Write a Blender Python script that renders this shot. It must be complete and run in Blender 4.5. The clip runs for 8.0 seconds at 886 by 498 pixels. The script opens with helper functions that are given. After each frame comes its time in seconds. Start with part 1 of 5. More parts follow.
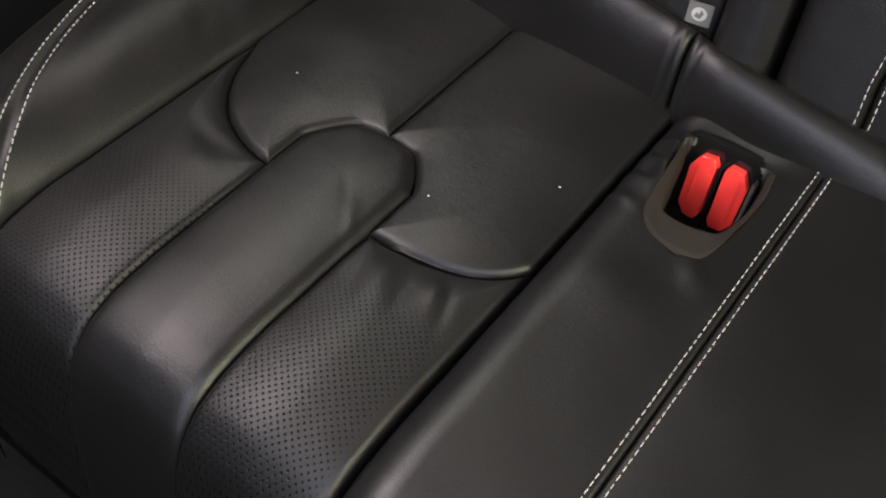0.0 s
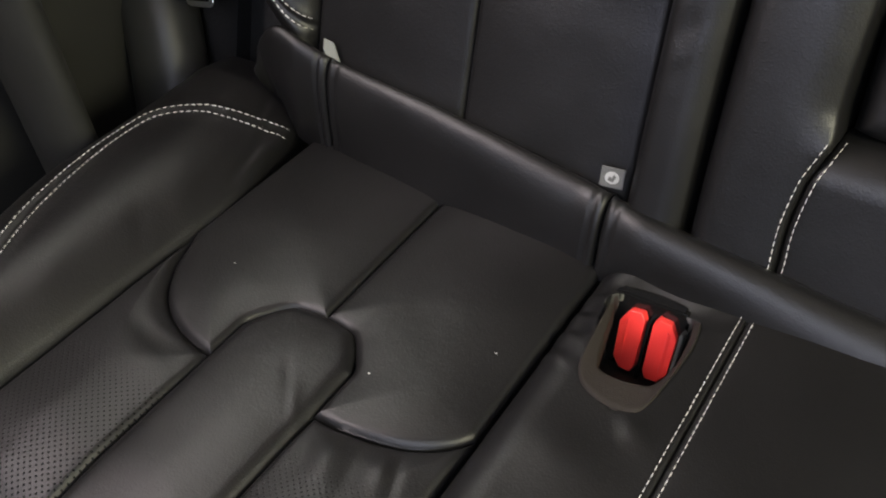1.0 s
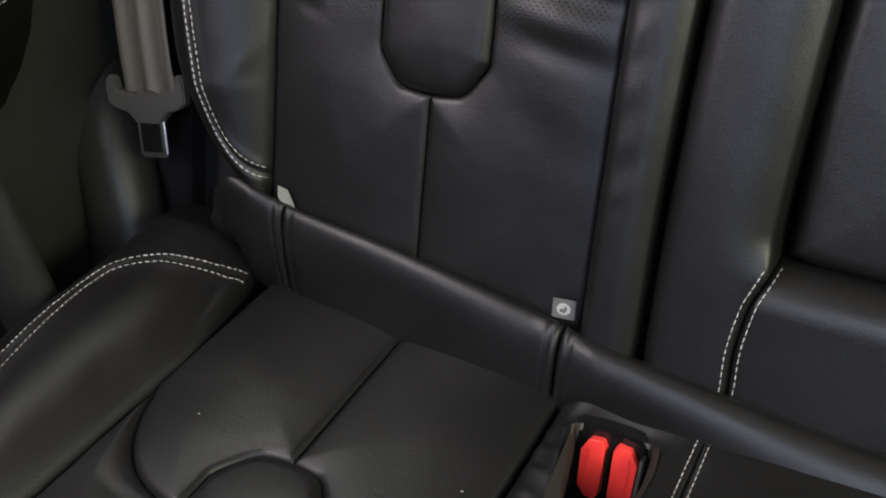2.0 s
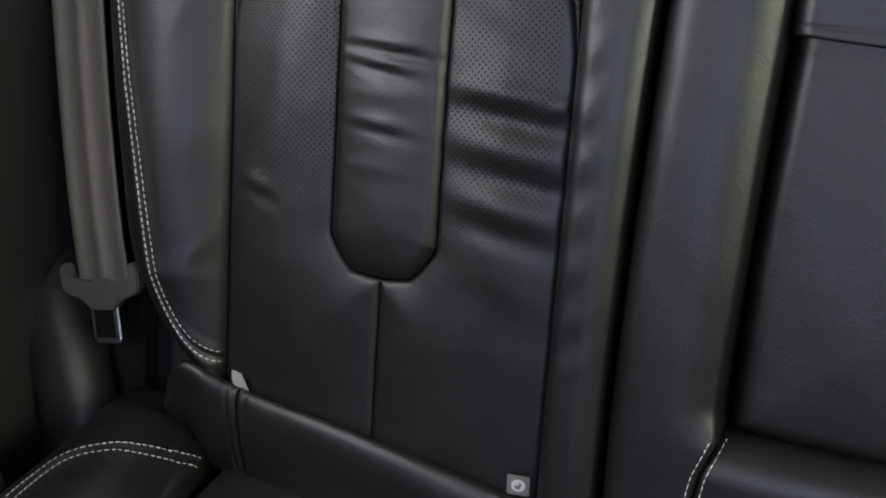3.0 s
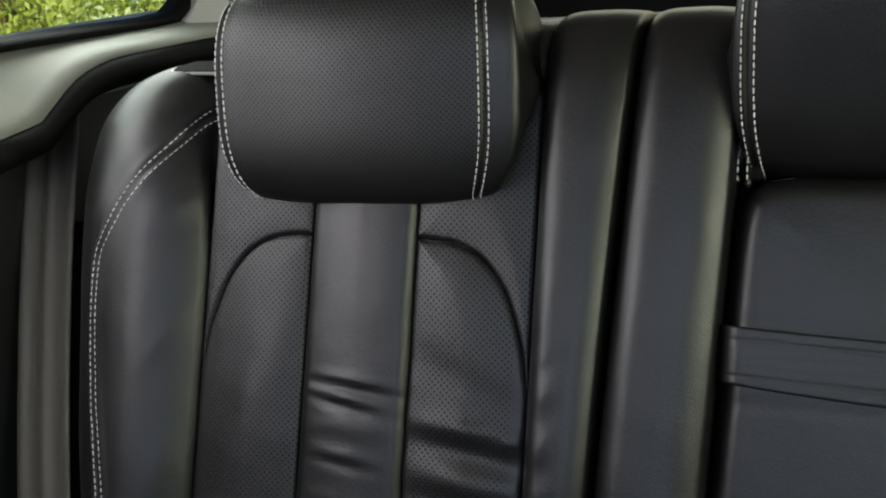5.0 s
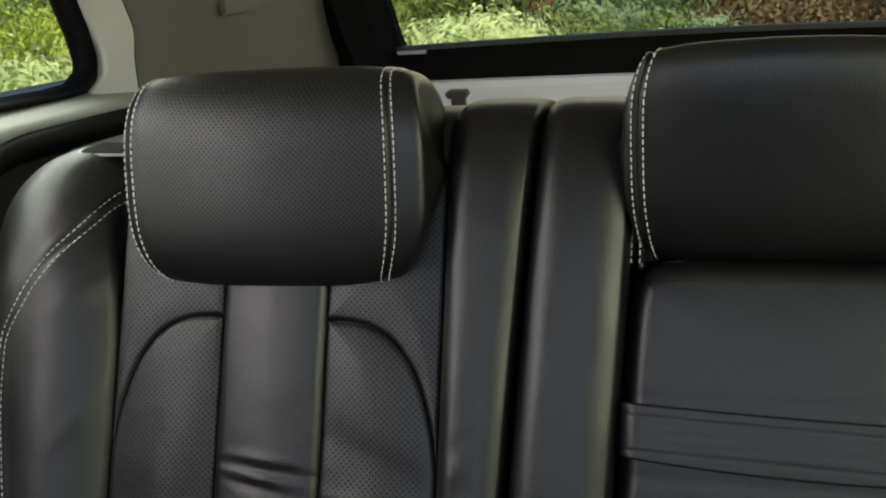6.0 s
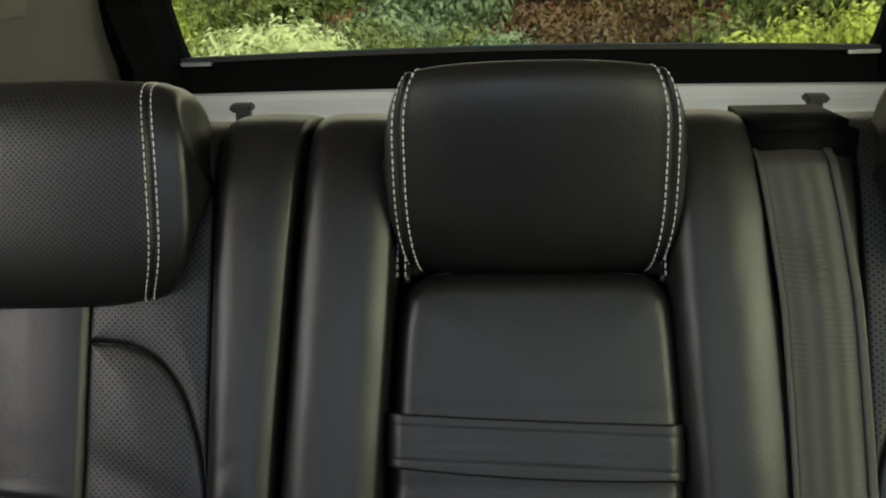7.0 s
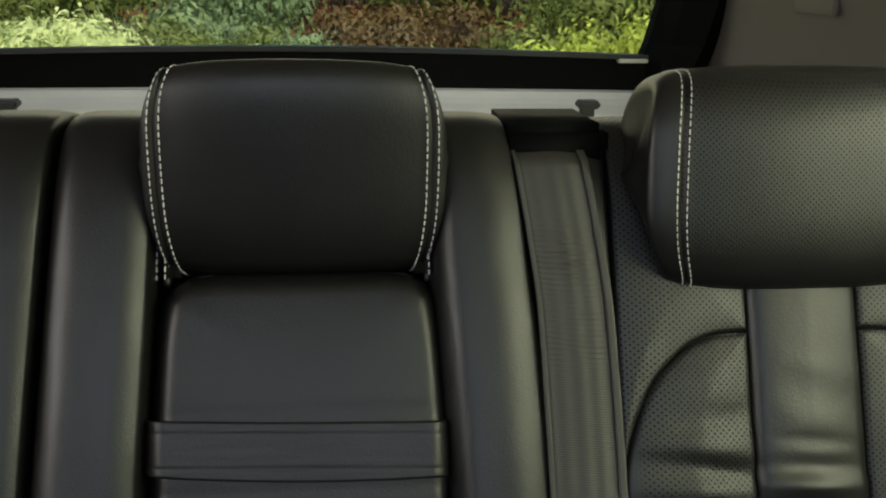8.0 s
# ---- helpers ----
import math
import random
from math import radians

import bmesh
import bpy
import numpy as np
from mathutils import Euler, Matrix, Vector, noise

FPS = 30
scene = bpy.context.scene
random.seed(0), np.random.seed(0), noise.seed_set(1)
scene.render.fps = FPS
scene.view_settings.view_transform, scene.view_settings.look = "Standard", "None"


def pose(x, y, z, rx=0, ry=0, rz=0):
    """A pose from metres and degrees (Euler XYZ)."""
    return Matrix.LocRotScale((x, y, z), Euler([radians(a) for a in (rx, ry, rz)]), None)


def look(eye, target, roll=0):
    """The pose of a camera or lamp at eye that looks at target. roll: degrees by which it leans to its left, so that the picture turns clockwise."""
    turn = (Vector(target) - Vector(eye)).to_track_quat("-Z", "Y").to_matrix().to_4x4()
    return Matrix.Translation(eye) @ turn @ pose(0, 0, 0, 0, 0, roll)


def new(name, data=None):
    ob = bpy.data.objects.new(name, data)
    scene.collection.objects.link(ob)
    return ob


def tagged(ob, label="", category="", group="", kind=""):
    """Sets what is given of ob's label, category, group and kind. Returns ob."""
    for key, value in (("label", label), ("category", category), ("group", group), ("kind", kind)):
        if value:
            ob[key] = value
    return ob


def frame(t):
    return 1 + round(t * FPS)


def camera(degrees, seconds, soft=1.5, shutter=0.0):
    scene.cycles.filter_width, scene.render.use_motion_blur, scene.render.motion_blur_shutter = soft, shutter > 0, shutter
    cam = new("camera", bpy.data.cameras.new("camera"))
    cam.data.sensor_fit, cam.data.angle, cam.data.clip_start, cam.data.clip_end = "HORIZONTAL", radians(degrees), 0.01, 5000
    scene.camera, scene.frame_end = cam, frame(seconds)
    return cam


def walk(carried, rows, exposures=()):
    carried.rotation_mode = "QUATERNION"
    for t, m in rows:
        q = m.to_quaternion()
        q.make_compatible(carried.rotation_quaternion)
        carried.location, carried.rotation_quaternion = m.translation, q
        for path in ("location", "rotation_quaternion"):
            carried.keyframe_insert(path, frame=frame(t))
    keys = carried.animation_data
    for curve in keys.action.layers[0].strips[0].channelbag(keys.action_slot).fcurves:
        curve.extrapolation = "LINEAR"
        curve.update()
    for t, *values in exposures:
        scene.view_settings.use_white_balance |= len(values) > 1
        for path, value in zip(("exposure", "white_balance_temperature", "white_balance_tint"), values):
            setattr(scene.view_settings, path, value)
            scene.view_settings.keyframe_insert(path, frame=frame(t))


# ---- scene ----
# The seat frame: x across the car, y square to the backrest (to the rear), z up along it.
LEAN, BITE = 22.0, 0.36
SEAT = pose(0, 0, BITE, -LEAN, 0, 0)
cam = camera(47.82, 8.0, soft=2.0)
ROWS = [
    (0, -0.0598, -0.6355, 0.2619, 53.43, -9.91, 36.03),
    (0.5, -0.0521, -0.6381, 0.2702, 58.90, -8.29, 33.42),
    (1, -0.0459, -0.6377, 0.2817, 63.14, -6.97, 31.34),
    (1.2, -0.0447, -0.6377, 0.2869, 64.42, -6.68, 30.73),
    (2.3, -0.0435, -0.6494, 0.3231, 71.78, -4.47, 26.82),
    (2.5, -0.0414, -0.6519, 0.3286, 73.66, -4.25, 26.20),
    (3, -0.0382, -0.6574, 0.3400, 78.26, -3.84, 24.72),
    (3.5, -0.0370, -0.6666, 0.3553, 82.30, -3.70, 23.49),
    (4, -0.0362, -0.6792, 0.3754, 86.34, -3.28, 22.50),
    (4.5, -0.0469, -0.6983, 0.3852, 90.47, -3.15, 20.95),
    (4.7, -0.0499, -0.7046, 0.3898, 91.76, -3.25, 20.60),
    (5.8, -0.0453, -0.7363, 0.4293, 95.04, -3.01, 16.67),
    (6, -0.0413, -0.7398, 0.4322, 95.50, -2.31, 15.03),
    (6.5, -0.0281, -0.7424, 0.4317, 96.35, -1.49, 9.96),
    (7, -0.0095, -0.7436, 0.4352, 96.38, -0.15, 4.26),
    (7.5, 0.0069, -0.7445, 0.4355, 96.37, 0.71, -1.18),
    (8, 0.0223, -0.7418, 0.4328, 96.42, 1.67, -6.60),
]
EXPOSURE = [(0.0, 1.55, 6900, 13), (1.0, 1.5, 6850, 12), (3.0, 1.08, 6350, 8), (4.5, 0.79, 6350, 6), (6.0, 0.60, 6750, 0), (8.0, 0.52, 6950, -1)]
walk(cam, [(t, SEAT @ pose(x, y, z, rx, ry, rz)) for t, x, y, z, rx, ry, rz in ROWS], EXPOSURE)

# ---------------------------------------------------------------- light
world = bpy.data.worlds.new("world")
scene.world = world
world.use_nodes = True
wn = world.node_tree.nodes
sky = wn.new("ShaderNodeTexSky")
sky.sky_type, sky.sun_disc = "NISHITA", False
sky.sun_elevation, sky.sun_rotation = radians(59), radians(163)
world.node_tree.links.new(sky.outputs[0], wn["Background"].inputs[0])
wn["Background"].inputs[1].default_value = 0.125
sun = new("sun", bpy.data.lights.new("sun", "SUN"))
sun.data.energy, sun.data.angle, sun.data.color = 5.0, radians(0.6), (1, 0.95, 0.86)
sun.matrix_world = look((1.2, -4, 7), (0, 0, 0))


def window_light(name, eye, target, size, size_y, power, color):
    ob = new(name, bpy.data.lights.new(name, "AREA"))
    ob.data.shape, ob.data.size, ob.data.size_y = "RECTANGLE", size, size_y
    ob.data.energy, ob.data.color = power, color
    ob.matrix_world = look(eye, target)
    return ob


window_light("skylight_window_near", (-0.755, -0.27, 1.03), (0.3, 0.05, 0.55), 0.74, 0.32, 3.0, (1.0, 0.89, 0.93))
window_light("skylight_window_far", (0.755, -0.34, 1.03), (-0.3, -0.10, 0.55), 0.74, 0.32, 4.9, (0.96, 0.95, 0.68))
window_light("skylight_quarter_near", (-0.745, 0.24, 1.03), (-0.45, 0.12, 0.80), 0.42, 0.16, 0.75, (0.96, 1.0, 0.92))
window_light("skylight_quarter_far", (0.745, 0.24, 1.03), (-0.4, 0.35, 0.92), 0.42, 0.16, 0.8, (0.98, 0.99, 0.90))
# overhead lamp added for an unseen glass roof, assumed from bluish reflections
window_light("skylight_roof", (0, -0.82, 1.245), (0, -0.76, 0.5), 0.85, 0.70, 4.2, (0.74, 0.82, 1.0))
window_light("skylight_windscreen", (0, -1.735, 1.095), (0, -1.27, 0.21), 1.30, 0.62, 4.2, (0.68, 0.74, 1.0))
window_light("skylight_window_rear", (0, 1.10, 1.12), (0, 0.1, 0.78), 1.1, 0.16, 1.0, (1.0, 0.84, 0.60))


# opaque pane for that unseen roof; no sky light passes through it
# ---------------------------------------------------------------- materials
def material(name, color, rough=0.5, metal=0.0, specular=0.5):
    m = bpy.data.materials.new(name)
    m.use_nodes = True
    b = m.node_tree.nodes["Principled BSDF"]
    b.inputs["Base Color"].default_value = (*color, 1)
    b.inputs["Roughness"].default_value = rough
    b.inputs["Metallic"].default_value = metal
    b.inputs["Specular IOR Level"].default_value = specular
    return m


def node(m, kind, **values):
    n = m.node_tree.nodes.new(kind)
    for key, value in values.items():
        n.inputs[key].default_value = value
    return n


def link(m, a, b):
    m.node_tree.links.new(a, b)


def math_node(m, op, a, b=None):
    n = m.node_tree.nodes.new("ShaderNodeMath")
    n.operation = op
    for i, v in enumerate((a, b)):
        if v is None:
            continue
        if isinstance(v, (int, float)):
            n.inputs[i].default_value = v
        else:
            link(m, v, n.inputs[i])
    return n.outputs[0]


def grained(m, scale=700.0, depth=0.17, rough=(0.36, 0.5), color=None, wear=9.0):
    """Fine grain as relief, with slow changes of gloss and tone."""
    b = m.node_tree.nodes["Principled BSDF"]
    tc = node(m, "ShaderNodeTexCoord")
    cells = node(m, "ShaderNodeTexVoronoi", Scale=scale)
    slow = node(m, "ShaderNodeTexNoise", Scale=wear, Detail=4.0)
    fine = node(m, "ShaderNodeTexNoise", Scale=scale * 0.3, Detail=3.0)
    for n in (cells, slow, fine):
        link(m, tc.outputs["Object"], n.inputs["Vector"])
    both = math_node(m, "ADD", cells.outputs["Distance"], fine.outputs["Fac"])
    crinkle = node(m, "ShaderNodeTexNoise", Scale=scale * 0.12, Detail=5.0, Distortion=0.6)
    link(m, tc.outputs["Object"], crinkle.inputs["Vector"])
    both = math_node(m, "ADD", both, math_node(m, "MULTIPLY", crinkle.outputs["Fac"], 1.4))
    bump = node(m, "ShaderNodeBump", Strength=depth, Distance=0.0006)
    link(m, both, bump.inputs["Height"])
    link(m, bump.outputs[0], b.inputs["Normal"])
    ramp = node(m, "ShaderNodeMapRange")
    for i, v in zip((1, 2, 3, 4), (0.3, 0.7, *rough)):
        ramp.inputs[i].default_value = v
    link(m, slow.outputs["Fac"], ramp.inputs[0])
    link(m, ramp.outputs[0], b.inputs["Roughness"])
    base = b.inputs["Base Color"].default_value[:]
    mix = m.node_tree.nodes.new("ShaderNodeMix")
    mix.data_type = "RGBA"
    mix.inputs[6].default_value = base
    mix.inputs[7].default_value = (*(color or [c * 1.5 for c in base[:3]]), 1)
    link(m, slow.outputs["Fac"], mix.inputs[0])
    link(m, mix.outputs[2], b.inputs["Base Color"])
    return m, bump, mix


def leather(name, color, rough):
    return grained(material(name, color, specular=0.5), rough=rough)[0]


def perforated(name, color, rough, pitch=0.0046):
    """Leather with a staggered pattern of punched holes, laid out in metres on the UV map; the attribute says where."""
    m, bump, mix = grained(material(name, color, specular=0.5), rough=rough)
    uv = node(m, "ShaderNodeTexCoord")
    sep = node(m, "ShaderNodeSeparateXYZ")
    link(m, uv.outputs["UV"], sep.inputs[0])

    def dots(shift):
        d = []
        for axis in (0, 1):
            a = math_node(m, "MULTIPLY", sep.outputs[axis], 1 / pitch)
            a = math_node(m, "ADD", a, shift)
            a = math_node(m, "FRACT", a)
            a = math_node(m, "SUBTRACT", a, 0.5)
            d.append(math_node(m, "MULTIPLY", a, a))
        return math_node(m, "SQRT", math_node(m, "ADD", *d))
    near = math_node(m, "MINIMUM", dots(0.0), dots(0.5))
    hole = node(m, "ShaderNodeMapRange")
    for i, v in zip((1, 2, 3, 4), (0.09, 0.17, 1.0, 0.0)):
        hole.inputs[i].default_value = v
    link(m, near, hole.inputs[0])
    where = node(m, "ShaderNodeAttribute")
    where.attribute_name = "punched"
    mask = math_node(m, "MULTIPLY", hole.outputs[0], where.outputs["Fac"])
    b = m.node_tree.nodes["Principled BSDF"]
    dark = m.node_tree.nodes.new("ShaderNodeMix")
    dark.data_type = "RGBA"
    link(m, mask, dark.inputs[0])
    link(m, mix.outputs[2], dark.inputs[6])
    dark.inputs[7].default_value = (0.002, 0.002, 0.002, 1)
    link(m, dark.outputs[2], b.inputs["Base Color"])
    link(m, math_node(m, "SUBTRACT", 0.5, math_node(m, "MULTIPLY", mask, 0.42)), b.inputs["Specular IOR Level"])
    hollow = node(m, "ShaderNodeBump", Strength=0.4, Distance=0.0008)
    link(m, math_node(m, "SUBTRACT", 1.0, mask), hollow.inputs["Height"])
    link(m, bump.outputs[0], hollow.inputs["Normal"])
    link(m, hollow.outputs[0], b.inputs["Normal"])
    return m


LEATHER = leather("black_leather", (0.0058, 0.0056, 0.0057), (0.36, 0.45))
PUNCHED = perforated("perforated_leather", (0.0058, 0.0056, 0.0057), (0.38, 0.47), 0.0049)
PUNCHED_FINE = perforated("finely_perforated_leather", (0.0058, 0.0056, 0.0057), (0.40, 0.49), 0.0043)
THREAD = material("pale_thread", (0.60, 0.585, 0.555), 0.8)
CARPET = grained(material("black_carpet", (0.012, 0.012, 0.012), specular=0.2), scale=400, depth=0.6, rough=(0.85, 0.95))[0]
PLASTIC = grained(material("black_plastic", (0.022, 0.022, 0.020)), scale=900, depth=0.1, rough=(0.4, 0.5))[0]
LEDGE = grained(material("grey_padding", (0.19, 0.195, 0.175), specular=0.35), scale=800, depth=0.15, rough=(0.5, 0.6))[0]
GLOSS = material("gloss_black_plastic", (0.008, 0.008, 0.008), 0.18)
RED = grained(material("red_plastic", (0.95, 0.05, 0.045)), scale=600, depth=0.03, rough=(0.3, 0.4), color=(1.0, 0.06, 0.05))[0]
BOOT = grained(material("brown_felt", (0.021, 0.0175, 0.0150), specular=0.2), scale=900, depth=0.3, rough=(0.7, 0.85))[0]
CHROME = material("chrome", (0.82, 0.82, 0.83), 0.28, 1.0)
LINING = grained(material("grey_lining", (0.30, 0.29, 0.275), specular=0.2), scale=500, depth=0.4, rough=(0.85, 0.95))[0]
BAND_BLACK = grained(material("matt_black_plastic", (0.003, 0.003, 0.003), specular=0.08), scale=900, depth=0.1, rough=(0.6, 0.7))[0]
SATIN = material("satin_metal", (0.35, 0.35, 0.35), 0.35, 1.0)
GRIP = grained(material("grey_plastic", (0.06, 0.058, 0.054)), scale=900, depth=0.1, rough=(0.4, 0.5))[0]
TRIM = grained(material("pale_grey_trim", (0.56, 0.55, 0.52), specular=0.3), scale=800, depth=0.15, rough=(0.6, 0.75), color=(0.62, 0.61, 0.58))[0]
# the pillar's trim again, with the shade of its rear put into the colour
SHADED_TRIM = grained(material("shaded_trim", (0.125, 0.117, 0.102), specular=0.3), scale=800, depth=0.15, rough=(0.6, 0.75), color=(0.16, 0.15, 0.132))[0]
SILVER = grained(material("silver_grey_plastic", (0.70, 0.71, 0.71)), scale=700, depth=0.05, rough=(0.4, 0.5), color=(0.76, 0.77, 0.77))[0]
TAG = grained(material("grey_woven_tag", (0.10, 0.10, 0.097)), scale=900, depth=0.3, rough=(0.6, 0.8))[0]
TAGMARK = material("pale_print", (0.45, 0.45, 0.44), 0.7)


def webbing(name, color):
    """Woven belt: fine ribs across, four raised bands along."""
    m = material(name, color, 0.42, specular=0.5)
    b = m.node_tree.nodes["Principled BSDF"]
    uv = node(m, "ShaderNodeTexCoord")
    ribs = node(m, "ShaderNodeTexWave", Scale=260.0, Distortion=1.0)
    ribs.bands_direction = "Y"
    link(m, uv.outputs["UV"], ribs.inputs["Vector"])
    bands = node(m, "ShaderNodeTexWave", Scale=24.0, Distortion=0.2)
    bands.bands_direction = "X"
    link(m, uv.outputs["UV"], bands.inputs["Vector"])
    h = math_node(m, "ADD", math_node(m, "MULTIPLY", ribs.outputs["Fac"], 0.4), bands.outputs["Fac"])
    bump = node(m, "ShaderNodeBump", Strength=0.5, Distance=0.0008)
    link(m, h, bump.inputs["Height"])
    link(m, bump.outputs[0], b.inputs["Normal"])
    return m


WEBBING = webbing("grey_webbing", (0.046, 0.045, 0.041))
# same belt cloth, brightened in place of the window light on the outer belt
LIT_WEBBING = webbing("lit_webbing", (0.098, 0.094, 0.076))


def glass(name):
    m = bpy.data.materials.new(name)
    m.use_nodes = True
    t = m.node_tree
    t.nodes.remove(t.nodes["Principled BSDF"])
    clear = node(m, "ShaderNodeBsdfTransparent")
    clear.inputs[0].default_value = (0.9, 0.92, 0.9, 1)
    shine = node(m, "ShaderNodeBsdfGlossy", Roughness=0.02)
    mix = node(m, "ShaderNodeMixShader")
    fr = node(m, "ShaderNodeLayerWeight", Blend=0.12)
    link(m, math_node(m, "ADD", math_node(m, "MULTIPLY", fr.outputs["Facing"], 0.10), 0.02), mix.inputs[0])
    link(m, clear.outputs[0], mix.inputs[1])
    link(m, shine.outputs[0], mix.inputs[2])
    link(m, mix.outputs[0], t.nodes["Material Output"].inputs[0])
    return m


GLASS = glass("clear_glass")


# ---------------------------------------------------------------- helpers
def thing(name, at, label, category, group="", kind="", m=None):
    """A top-level Empty; at is its base in the seat frame (or in the world with m=Matrix())."""
    ob = new(name)
    ob.empty_display_size = 0.05
    ob.matrix_world = (SEAT if m is None else m) @ Matrix.Translation(at)
    ob["base"] = list(at)
    return tagged(ob, label, category, group, kind)


def raw(name, verts, faces, mat, parent=None, label="", smooth=True, uvs=None, punched=None, at=None):
    """One mesh object from vertices in its thing's own frame of reference."""
    base = Vector(at if at is not None else (parent["base"] if parent and "base" in parent else (0, 0, 0)))
    me = bpy.data.meshes.new(name)
    me.from_pydata([tuple(Vector(v) - base) for v in verts], [], faces)
    me.polygons.foreach_set("use_smooth", [smooth] * len(me.polygons))
    if uvs is not None:
        layer = me.uv_layers.new(name="UVMap")
        idx = np.empty(len(me.loops), dtype=np.int32)
        me.loops.foreach_get("vertex_index", idx)
        layer.data.foreach_set("uv", np.asarray(uvs, dtype=np.float32)[idx].ravel())
    if punched is not None:
        att = me.attributes.new("punched", "FLOAT", "POINT")
        att.data.foreach_set("value", np.asarray(punched, dtype=np.float32))
    me.materials.append(mat)
    me.update()
    ob = new(name, me)
    if parent:
        ob.parent = parent
        ob["base"] = list(base)
    if label:
        ob["label"] = label
    return ob


def part(name, bm, mat, parent=None, label="", smooth=False, bevel=0.0, segments=2):
    """Links a bmesh (in its thing's frame of reference) as one mesh."""
    if bevel:
        bmesh.ops.bevel(bm, geom=bm.edges[:], offset=bevel, segments=segments, affect="EDGES", clamp_overlap=True)
    bmesh.ops.recalc_face_normals(bm, faces=bm.faces[:])
    base = Vector(parent["base"]) if parent and "base" in parent else Vector((0, 0, 0))
    bmesh.ops.translate(bm, verts=bm.verts[:], vec=-base)
    me = bpy.data.meshes.new(name)
    bm.to_mesh(me)
    bm.free()
    me.polygons.foreach_set("use_smooth", [smooth] * len(me.polygons))
    me.materials.append(mat)
    ob = new(name, me)
    if parent:
        ob.parent = parent
        ob["base"] = list(base)
    if label:
        ob["label"] = label
    return ob


def box(x0, x1, y0, y1, z0, z1, m=None):
    bm = bmesh.new()
    bmesh.ops.create_cube(bm, size=1)
    bmesh.ops.scale(bm, verts=bm.verts[:], vec=(x1 - x0, y1 - y0, z1 - z0))
    bmesh.ops.translate(bm, verts=bm.verts[:], vec=((x0 + x1) / 2, (y0 + y1) / 2, (z0 + z1) / 2))
    if m is not None:
        bmesh.ops.transform(bm, matrix=m, verts=bm.verts[:])
    return bm


def prism(outline, depth, m):
    """A plate of a 2D outline (x, y), thick by depth in z, placed by m."""
    bm = bmesh.new()
    low = [bm.verts.new((x, y, 0)) for x, y in outline]
    top = [bm.verts.new((x, y, depth)) for x, y in outline]
    n = len(outline)
    bm.faces.new(low[::-1])
    bm.faces.new(top)
    for i in range(n):
        bm.faces.new((low[i], low[(i + 1) % n], top[(i + 1) % n], top[i]))
    bmesh.ops.transform(bm, matrix=m, verts=bm.verts[:])
    return bm


def curve(points):
    """A smooth function through (a, b) points, by monotone cubic pieces."""
    a = np.array([p[0] for p in points], float)
    b = np.array([p[1] for p in points], float)
    h, d = np.diff(a), np.diff(b) / np.diff(a)
    m = np.zeros_like(b)
    m[0], m[-1] = d[0], d[-1]
    for i in range(1, len(b) - 1):
        m[i] = 0 if d[i - 1] * d[i] <= 0 else 2 * d[i - 1] * d[i] / (d[i - 1] + d[i])

    def f(x):
        x = np.clip(np.asarray(x, float), a[0], a[-1])
        i = np.clip(np.searchsorted(a, x) - 1, 0, len(h) - 1)
        t = (x - a[i]) / h[i]
        return ((2 * t**3 - 3 * t**2 + 1) * b[i] + (t**3 - 2 * t**2 + t) * h[i] * m[i]
                + (3 * t**2 - 2 * t**3) * b[i + 1] + (t**3 - t**2) * h[i] * m[i + 1])
    return f


def ends(n, dense=0.75):
    """n steps from 0 to 1, closer together at both ends."""
    u = np.linspace(0, 1, n)
    return (1 - dense) * u + dense * (0.5 - 0.5 * np.cos(np.pi * u))


def rows_grid(z0, z1, left, right, nz, nx, fine=None):
    """Rows from z0 to z1; fine=(a, b) sets half of them between a and b."""
    z = z0 + (z1 - z0) * ends(nz)
    if fine:
        z = np.sort(np.concatenate([z, np.linspace(*fine, nz)]))
    s = ends(nx)[None, :]
    lo, hi = np.asarray(left(z))[:, None] + 0 * s, np.asarray(right(z))[:, None] + 0 * s
    return lo + (hi - lo) * s, np.repeat(z[:, None], nx, 1)


def cols_grid(x0, x1, low, high, nx, nz):
    x = x0 + (x1 - x0) * ends(nx)
    s = ends(nz)[:, None]
    lo, hi = np.asarray(low(x))[None, :], np.asarray(high(x))[None, :]
    return np.repeat(x[None, :], nz, 0), lo + (hi - lo) * s


def edge_distance(X, Z, edges):
    rim = []
    for e in edges:
        i = {"L": np.s_[:, 0], "R": np.s_[:, -1], "B": np.s_[0, :], "T": np.s_[-1, :]}[e]
        p = np.stack([X[i], Z[i]], 1)
        q = np.concatenate([p[:-1] + (p[1:] - p[:-1]) * k for k in (0, 0.25, 0.5, 0.75)] + [p[-1:]])
        rim.append(q)
    if not rim:
        return np.full(X.shape, 1.0)
    rim = np.concatenate(rim)
    flat = np.stack([X.ravel(), Z.ravel()], 1)
    out = np.empty(len(flat))
    for i in range(0, len(flat), 2000):
        out[i:i + 2000] = np.sqrt(((flat[i:i + 2000, None] - rim[None]) ** 2).sum(2)).min(1)
    return out.reshape(X.shape)


def folds(X, Z, marks):
    """Creases and swells: (x, z, degrees, half length, half width, height)."""
    h = np.zeros_like(X)
    for x, z, turn, length, width, height in marks:
        c, s = math.cos(radians(turn)), math.sin(radians(turn))
        u, w = (X - x) * c + (Z - z) * s, -(X - x) * s + (Z - z) * c
        h += height * np.exp(-(u / length) ** 2 - (w / width) ** 2)
    return h


